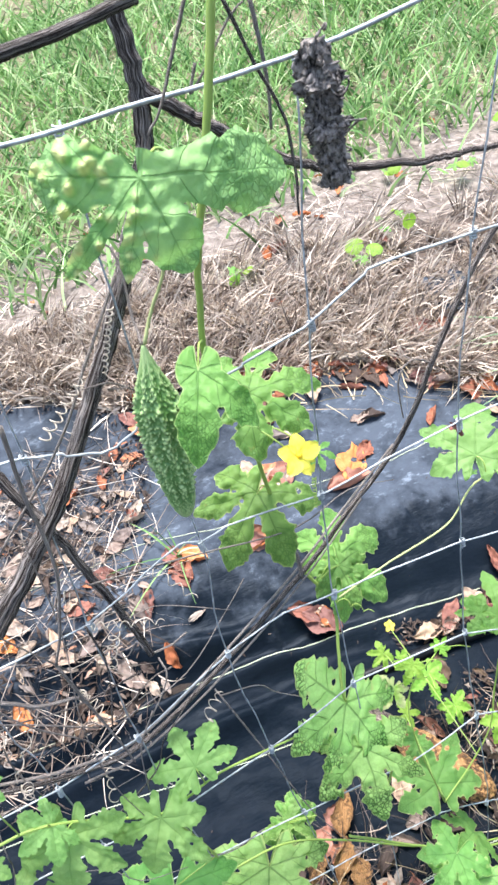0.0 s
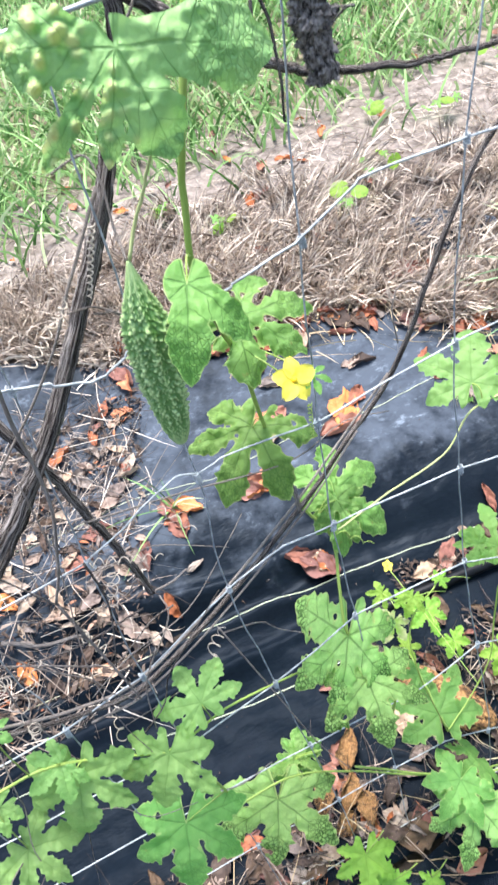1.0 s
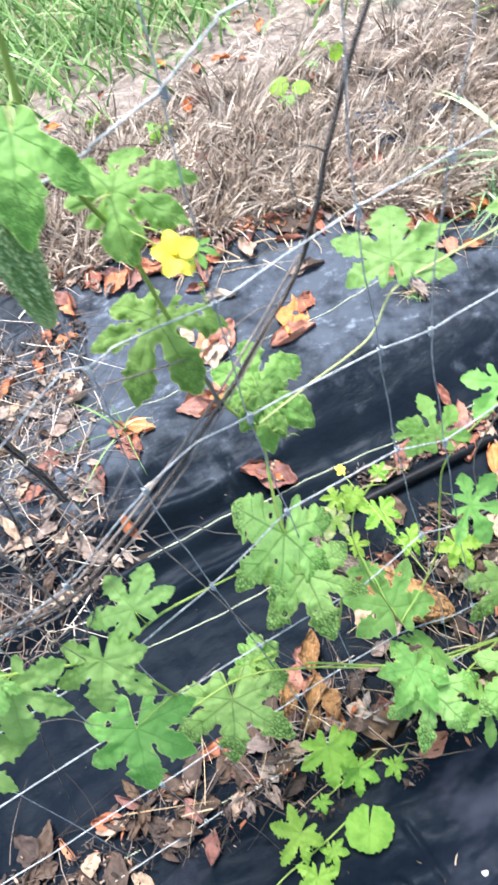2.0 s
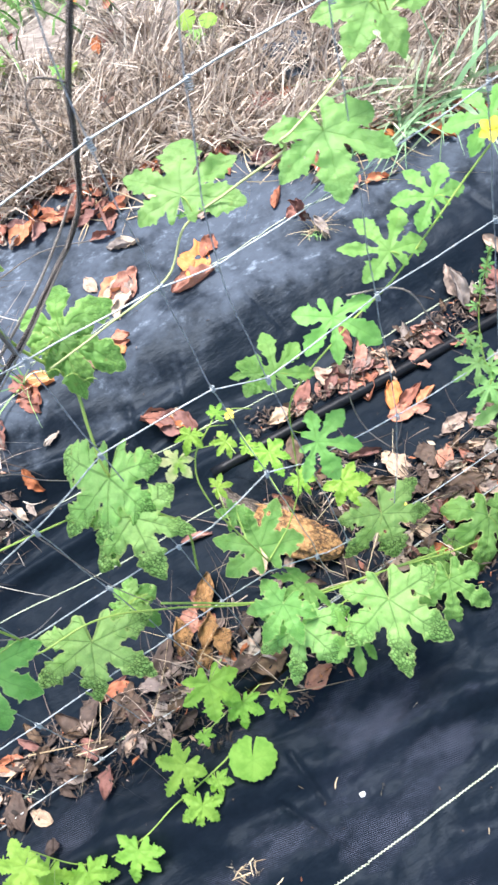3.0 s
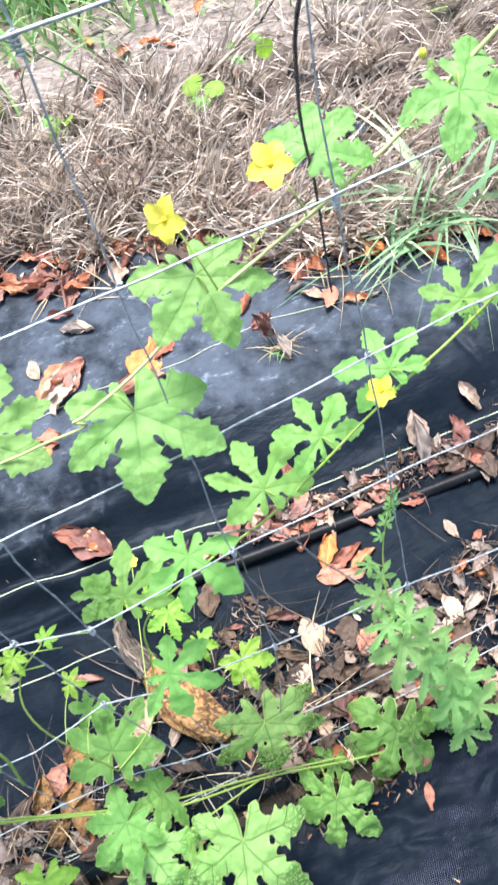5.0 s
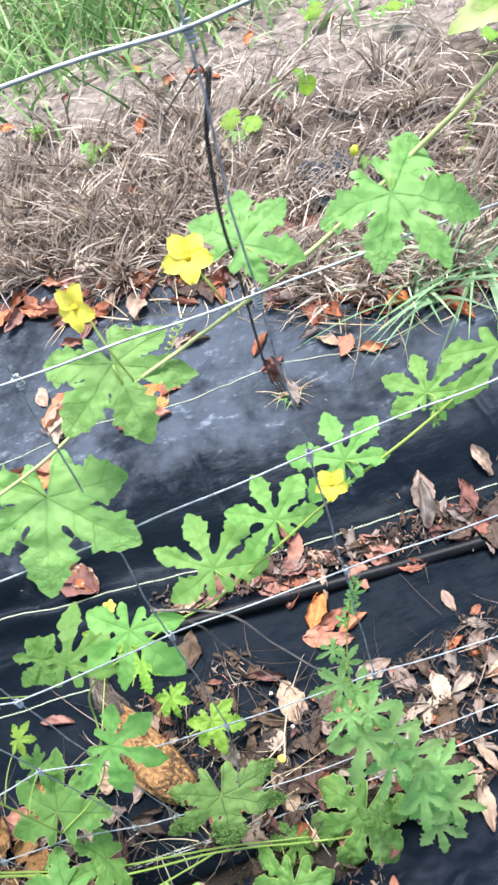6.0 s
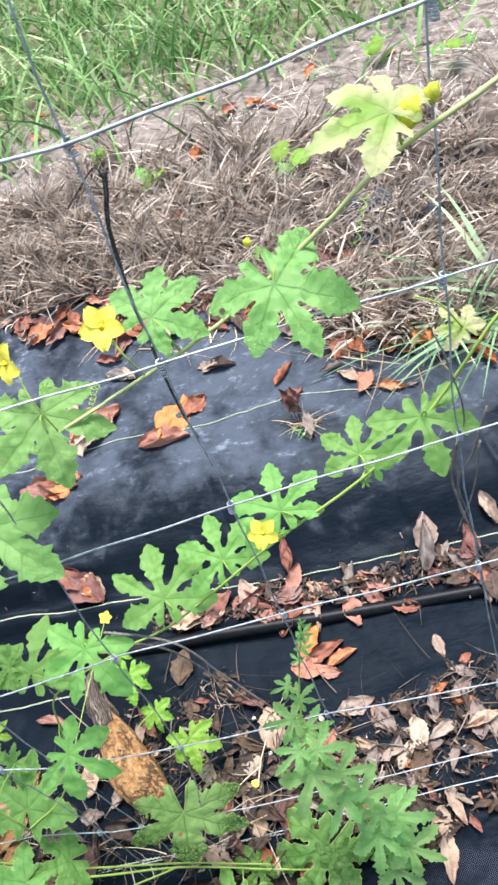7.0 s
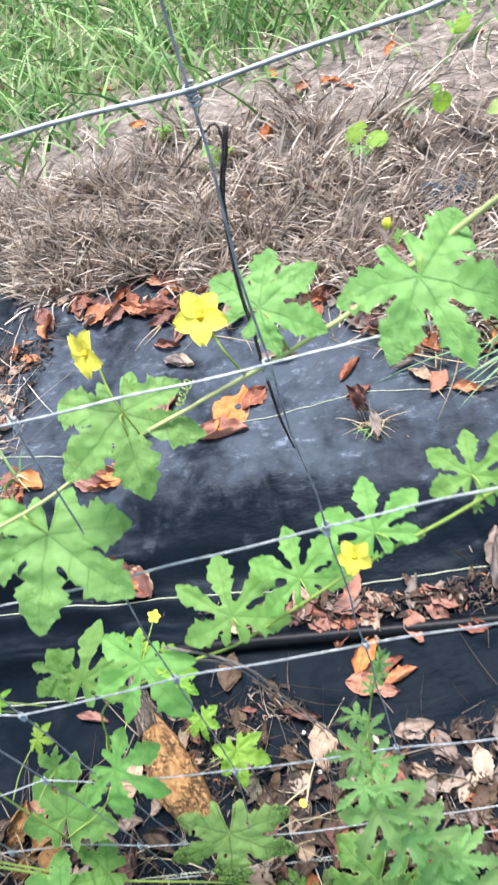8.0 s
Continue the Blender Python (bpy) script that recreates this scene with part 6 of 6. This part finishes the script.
def flake_field(count, xr, yr, size, name, label, keep=None, lift=.016):
    verts, faces = [], []
    for _ in range(count):
        x, y = g2.uniform(*xr), g2.uniform(*yr)
        if keep is not None and not keep(x, y):
            continue
        s, a = g2.uniform(*size), g2.uniform(0, 6.28)
        t = g2.normal(0, .5, 2)
        asp = g2.uniform(.07, .34)
        c, d = math.cos(a), math.sin(a)
        z = surface(x, y) + g2.uniform(.001, lift)
        b = len(verts)
        rim = g2.uniform(.55, 1.25, 6)
        for q, (u, v, w) in enumerate(((-1, 0, 0), (-.4, asp, .3), (.5, asp * .8, .2), (1, 0, 0), (.4, -asp, .3), (-.4, -asp * .8, .2))):
            u, v = u * rim[q], v * rim[q]
            verts.append((x + s * (u * c - v * d), y + s * (u * d + v * c), z + s * (w * rim[5 - q] + .6 * (t[0] * u + t[1] * v))))
        faces += [(b, b + 1, b + 5), (b + 1, b + 2, b + 4, b + 5), (b + 2, b + 3, b + 4)]
    place(name, mesh_of(name, verts, faces, flakes, smooth=False), label=label, category="litter", kind="stuff")


flake_field(13000, (-1.2, 1.5), (-.14, .40), (.0025, .012), "leaf_litter", "crushed brown leaf litter along the fence foot",
            keep=lambda x, y: wavy(x, y, 5, 1) > -.16 and y > near_edge(x) - .07 - .05 * wavy(x, y, 9, 7) and y < litter_top(x) + .05 * wavy(x, y, 8, 3))
flake_field(4200, (.15, 1.4), (.31, .47), (.003, .013), "leaf_litter", "crushed brown leaves behind the pipe", keep=lambda x, y: y > .425 - .075 * x and y < .49 - .075 * x + .05 * wavy(x, y, 6, 5))
flake_field(4200, (-1.2, -.12), (.50, 1.25), (.004, .02), "leaf_litter", "crushed leaf litter on the fabric beside the dead vine",
            keep=lambda x, y: patch_left(x, y) and wavy(x, y, 4, 4) > -.25 + max(0, -.8 - x) * 2)
flake_field(2600, (-.8, 2.0), (.8, 1.7), (.004, .02), "leaf_litter", "brown leaf crumbs along the fabric edge",
            keep=lambda x, y: abs(y - back_edge(x) - .04) < .10 + .05 * wavy(x, y, 5, 2))
flake_field(420, (-1.0, 1.2), (-1.2, .95), (.0015, .005), "debris_crumbs", "small pale crumbs scattered on black fabric", lift=.004)


# ---- thin dead stalks among the litter ----
def stalk_field(count, xr, yr, name, label, keep=None, lens=(.05, .18), wid=(.0012, .0030), mat=straw, flat=.25, lift=.004, slope=.22):
    x, y = g2.uniform(*xr, count), g2.uniform(*yr, count)
    ok = np.array([keep is None or keep(a, b) for a, b in zip(x, y)])
    x, y = x[ok], y[ok]
    n = len(x)
    roots = np.stack([x, y, [surface(a, b) + lift for a, b in zip(x, y)]], 1)
    ang = g2.uniform(0, 6.28, n)
    dirs = np.stack([np.cos(ang), np.sin(ang), g2.uniform(.0, flat, n) + slope * np.sin(ang)], 1)
    dirs /= np.linalg.norm(dirs, axis=1)[:, None]
    bend = g2.normal(0, .30, (n, 3)) * np.array((1, 1, .15))
    place(name, blades(name, roots, dirs, g2.uniform(*lens, n), g2.uniform(*wid, n), bend, mat, 4, g2), label=label, category="straw", kind="stuff")


stalk_field(100, (-1.0, .35), (-.10, .20), "dry_stalks", "long tan straw stems lying over the front litter", keep=lambda x, y: near_edge(x) - .01 < y < litter_top(x), lens=(.06, .20), wid=(.0010, .0022), mat=straw_gold, lift=.022, flat=.12, slope=.08)
stalk_field(800, (-.95, -.02), (-.12, .14), "dead_stems", "matted thin brown stems under the low vine", keep=lambda x, y: wavy(x, y, 7, 4) > -.05 and near_edge(x) - .03 - .03 * wavy(x, y, 9, 7) < y < litter_top(x), lens=(.04, .16), wid=(.0010, .0030), mat=twig_brown, lift=.012, flat=.10, slope=.08)
stalk_field(150, (-1.1, 1.4), (-.10, .36), "dry_stalks", "thin grey dry stalks tangled in the leaf litter", keep=lambda x, y: near_edge(x) + .02 < y < litter_top(x), lens=(.03, .12), wid=(.0008, .0018), flat=.10, slope=.08)
stalk_field(1500, (-1.1, 1.4), (-.12, .36), "dead_stems", "long thin brown dead stems tangled in the leaf litter", keep=lambda x, y: near_edge(x) + .05 < y < litter_top(x) + .03, lens=(.03, .14), wid=(.0009, .0024), mat=twig_brown, lift=.016, flat=.10, slope=.08)
stalk_field(3600, (-1.6, 3.2), (1.55, 2.9), "dry_stalks", "short bleached straw bits over the sandy strip", lens=(.02, .09), wid=(.0020, .0050), flat=.35)
stalk_field(420, (-1.1, -.25), (.45, 1.25), "dry_stalks", "pale bleached stalks lying over litter under the dead vine", lens=(.08, .26), keep=patch_left)
stalk_field(420, (-1.1, -.25), (.45, 1.3), "dry_stalks", "thin dry stalks lying over the litter under the dead vine", lens=(.06, .22), keep=patch_left)
stalk_field(900, (-1.1, -.2), (.45, 1.3), "dead_stems", "thin brown dead stems over the litter under the dead vine", lens=(.04, .16), wid=(.0014, .0034), mat=twig_brown, lift=.008, keep=patch_left)
stalk_field(50, (.7, 1.4), (.36, .5), "dry_stalks", "thin dry stalks beside the drip pipe", lens=(.03, .10), mat=twig_brown, flat=.10)
stalk_field(420, (.1, 1.3), (.80, 1.35), "golden_straw", "golden straw stalks over the fabric edge", keep=lambda x, y: y > back_edge(x) - .16, lens=(.08, .22), mat=straw_gold, wid=(.0015, .004))
stalk_field(60, (-.6, .9), (-.9, -.2), "dry_stalks", "short pale stalk bits on the near fabric", lens=(.01, .045), wid=(.001, .002), flat=.05, mat=straw_gold)


# ---- matted dry grass behind the fabric ----
def thatch(clumps, seed):
    """Tufts of leaning dead grass: each tuft has a lean of its own."""
    g = np.random.default_rng(seed)
    cx = g.uniform(-1.3, 2.9, clumps)
    cy = np.array([back_edge(a) for a in cx]) + .03 + np.abs(g.normal(0, .36, clumps))
    top = 2.10 + .12 * cx
    ok = (cy < top + .1) & (g.random(clumps) < np.clip((top - cy) / .30, .05, 1))
    cx, cy = cx[ok], cy[ok]
    k = np.repeat(np.arange(len(cx)), g.integers(6, 34, len(cx)))
    n = len(k)
    x, y = cx[k] + g.normal(0, .016, n), cy[k] + g.normal(0, .016, n)
    roots = np.stack([x, y, ground_height(x, y) - .004], 1)
    lean = g.uniform(-3.1, .4, len(cx))[k] + g.normal(0, .55, n)
    flat = g.uniform(.35, 1.5, len(cx))[k] * g.uniform(.6, 1.4, n)
    dirs = np.stack([np.cos(lean) * flat, np.sin(lean) * flat, np.ones(n)], 1)
    dirs /= np.linalg.norm(dirs, axis=1)[:, None]
    bend = g.normal(0, .16, (n, 3)) + np.array((0, -.06, -.22))
    return roots, dirs, g.uniform(.05, .17, n) * g.uniform(.7, 1.3, len(cx))[k], g.uniform(.0036, .0095, n), bend


place("dry_grass", blades("dry_grass", *thatch(2100, 5), straw, 4), label="matted grey-brown dead grass on the bank", category="dry grass", kind="stuff")


stalk_field(3600, (-1.2, 2.6), (.85, 2.1), "dry_stalks", "fallen pale stalks lying through the dead grass", keep=lambda x, y: back_edge(x) + .02 < y < 2.0 + .12 * x, lens=(.04, .16), wid=(.0024, .006), flat=.5)


def tuft_lawn(count, seed, xr, yr, lens, wid, keep):
    g = np.random.default_rng(seed)
    x, y = g.uniform(*xr, count), g.uniform(*yr, count)
    ok = np.array([keep(a, b, g) for a, b in zip(x, y)])
    x, y = x[ok], y[ok]
    n = len(x)
    roots = np.stack([x, y, ground_height(x, np.minimum(y, 40)) - .005], 1)
    ang = g.uniform(0, 6.28, n)
    dirs = np.stack([np.cos(ang) * .40, np.sin(ang) * .40, g.uniform(.7, 1.3, n)], 1)
    dirs /= np.linalg.norm(dirs, axis=1)[:, None]
    bend = np.stack([np.cos(ang), np.sin(ang), -np.ones(n) * .7], 1) * g.uniform(.1, .8, n)[:, None]
    return roots, dirs, g.uniform(*lens, n), g.uniform(*wid, n), bend


def lawn_keep(x, y, g):
    lo = 2.10 + .10 * x + .22 * wavy(x, y, 2.2, 6)
    if y < lo:
        return g.random() < .05
    return g.random() < min(1, .25 + (y - lo) * 1.6) * (.65 + .6 * wavy(x, y, 1.6, 3))


place("green_grass", blades("green_grass", *tuft_lawn(34000, 8, (-3.2, 4.8), (1.9, 5.2), (.09, .34), (.007, .018), lawn_keep), grass_green, 4),
      label="lush green grass blades on the bank", category="grass", kind="stuff")
place("green_grass", blades("green_grass", *tuft_lawn(17000, 9, (-9, 14), (5.0, 13), (.2, .5), (.012, .024), lambda x, y, g: True), grass_green, 3),
      label="lush green grass farther up the bank", category="grass", kind="stuff")


# ---- single grass clumps and sprouts ----
def grass_clump(x, y, count, lens, wid, mat, seed, label, lean=(0, 0), spread=.03):
    g = np.random.default_rng(seed)
    z = surface(x, y)
    a = g.uniform(0, 6.28, count)
    roots = np.stack([x + g.normal(0, spread, count), y + g.normal(0, spread, count), np.full(count, z)], 1)
    dirs = np.stack([np.cos(a) * .7 + lean[0], np.sin(a) * .7 + lean[1], g.uniform(.35, 1.1, count)], 1)
    dirs /= np.linalg.norm(dirs, axis=1)[:, None]
    bend = np.stack([np.cos(a) * .3, np.sin(a) * .3, np.full(count, -.45)], 1)
    ob = thing("grass_clump", (x, y, z), label, "grass")
    place("foliage", blades("foliage", roots, dirs, g.uniform(*lens, count), g.uniform(*wid, count), bend, mat, 6, g), ob)


grass_clump(1.16, .93, 38, (.22, .46), (.010, .019), grass_blue, 3, "clump of broad blue-green grass sprawling over the fabric", (-.35, -.2))
grass_clump(.95, .92, 16, (.12, .26), (.006, .011), grass_blue, 21, "thin blue-green grass blades arching over the fabric edge", (-.3, -.1), .05)
grass_clump(1.0, .90, 14, (.14, .30), (.008, .014), grass_blue, 4, "small blue-green grass clump at the fabric edge", (-.4, -.3))
grass_clump(.585, .77, 34, (.03, .08), (.0015, .003), straw_gold, 5, "dried straw tuft poking through the black fabric", (0, -.2), .012)
grass_clump(.575, .75, 12, (.02, .05), (.0018, .003), grass_green, 6, "tiny green grass tuft poking through the black fabric", (0, -.2), .01)
grass_clump(-.235, .80, 12, (.09, .20), (.004, .008), grass_green, 7, "thin green grass sprout growing through the fabric", (-.2, .0), .006)
for k, (x, y) in enumerate([(.95, 1.75), (.75, 1.62), (1.35, 1.95), (1.5, 1.6), (.35, 1.75), (1.15, 2.1), (1.75, 2.15), (.15, 1.95)]):
    g = np.random.default_rng(60 + k)
    sprout = thing("seedling", (x, y, ground_height(x, y)), "small yellow-green broadleaf seedling in dry grass", "seedling", "seedlings in the dry grass")
    for q in range(5):
        c = Vector((x + g.normal(0, .035), y + g.normal(0, .03), ground_height(x, y) + g.uniform(.03, .08)))
        leaf(sprout, "r" if q % 2 else "s", c, c + Vector((g.normal(0, .5), g.normal(0, .5), -.15)).normalized() * g.uniform(.024, .042), 1.0)

grass_clump(-.322, -.300, 26, (.010, .034), (.0012, .0022), straw_gold, 15, "small heap of pale straw bits on the black fabric", (0, 0), .014)
petal = thing("fallen_petal", (.323, .085, surface(.323, .085)), "pale yellow fallen petal lying on leaf litter", "petal")
place("blade", PETALS[1], petal, pose(.323, .08, surface(.323, .08) + .018, 15, 10, 60) @ Matrix.Scale(.016, 4))
for k, (x, y) in enumerate([(-.082, -.305), (.377, .18), (.416, .141), (.451, .096), (.352, .134), (.331, .206)]):
    z = surface(x, y) + (.002 if k == 0 else .012)
    stone = thing("white_chip", (x, y, z), "small crumbly white chip lying on black fabric" if k == 0 else "small pale rounded chip lying on leaf litter", "debris")
    place("chip", blob("chip", (.0055, .0045, .003) if k == 0 else (.0042, .0038, .0028), pale_stone, 4 + k, .8 if k == 0 else .3), stone, Matrix.Translation((x, y, z)))


# loose thin dead stems caught in the left part of the fence
gt = np.random.default_rng(77)
for k in range(22):
    x, z = gt.uniform(-.60, -.27), gt.uniform(.42, .95)
    p = np.array((x, gt.uniform(-.03, .05), z))
    step = gt.normal(0, 1, 3) * np.array((.05, .012, .07))
    pts = [p]
    for q in range(4):
        pts.append(pts[-1] + step + gt.normal(0, .014, 3))
    place("twig", sweep("twig", pts, gt.uniform(.0006, .0013), .0005, bark_pale if k % 5 else bark, sides=5, per=4), dead_d)
for k in range(9):
    p = np.array((gt.uniform(-.5, -.28), gt.uniform(-.03, .03), gt.uniform(.5, .9)))
    coil(dead_d, p, p + gt.normal(0, .02, 3), gt.uniform(.003, .008), 3, .0006)

grass_clump(.24, 1.62, 260, (.03, .09), (.001, .002), straw_gold, 12, "pale matted tuft of fine straw on the bank", (0, -.3), .05)
scrap = thing("fabric_scrap", (.95, 1.33, ground_height(.95, 1.33)), "torn black fabric scrap showing through dry grass", "fabric")
sv, sf = [], []
for i in range(13):
    for j in range(9):
        x, y = .83 + .24 * i / 12 + .02 * math.sin(j), 1.25 + .16 * j / 8 + .02 * math.sin(i * 1.3)
        sv.append((x, y, ground_height(x, y) + .035 + .02 * wavy(x, y, 9, 3)))
for i in range(12):
    for j in range(8):
        a = i * 9 + j
        sf.append((a, a + 9, a + 10, a + 1))
place("cloth", mesh_of("cloth", sv, sf, fabric), scrap)
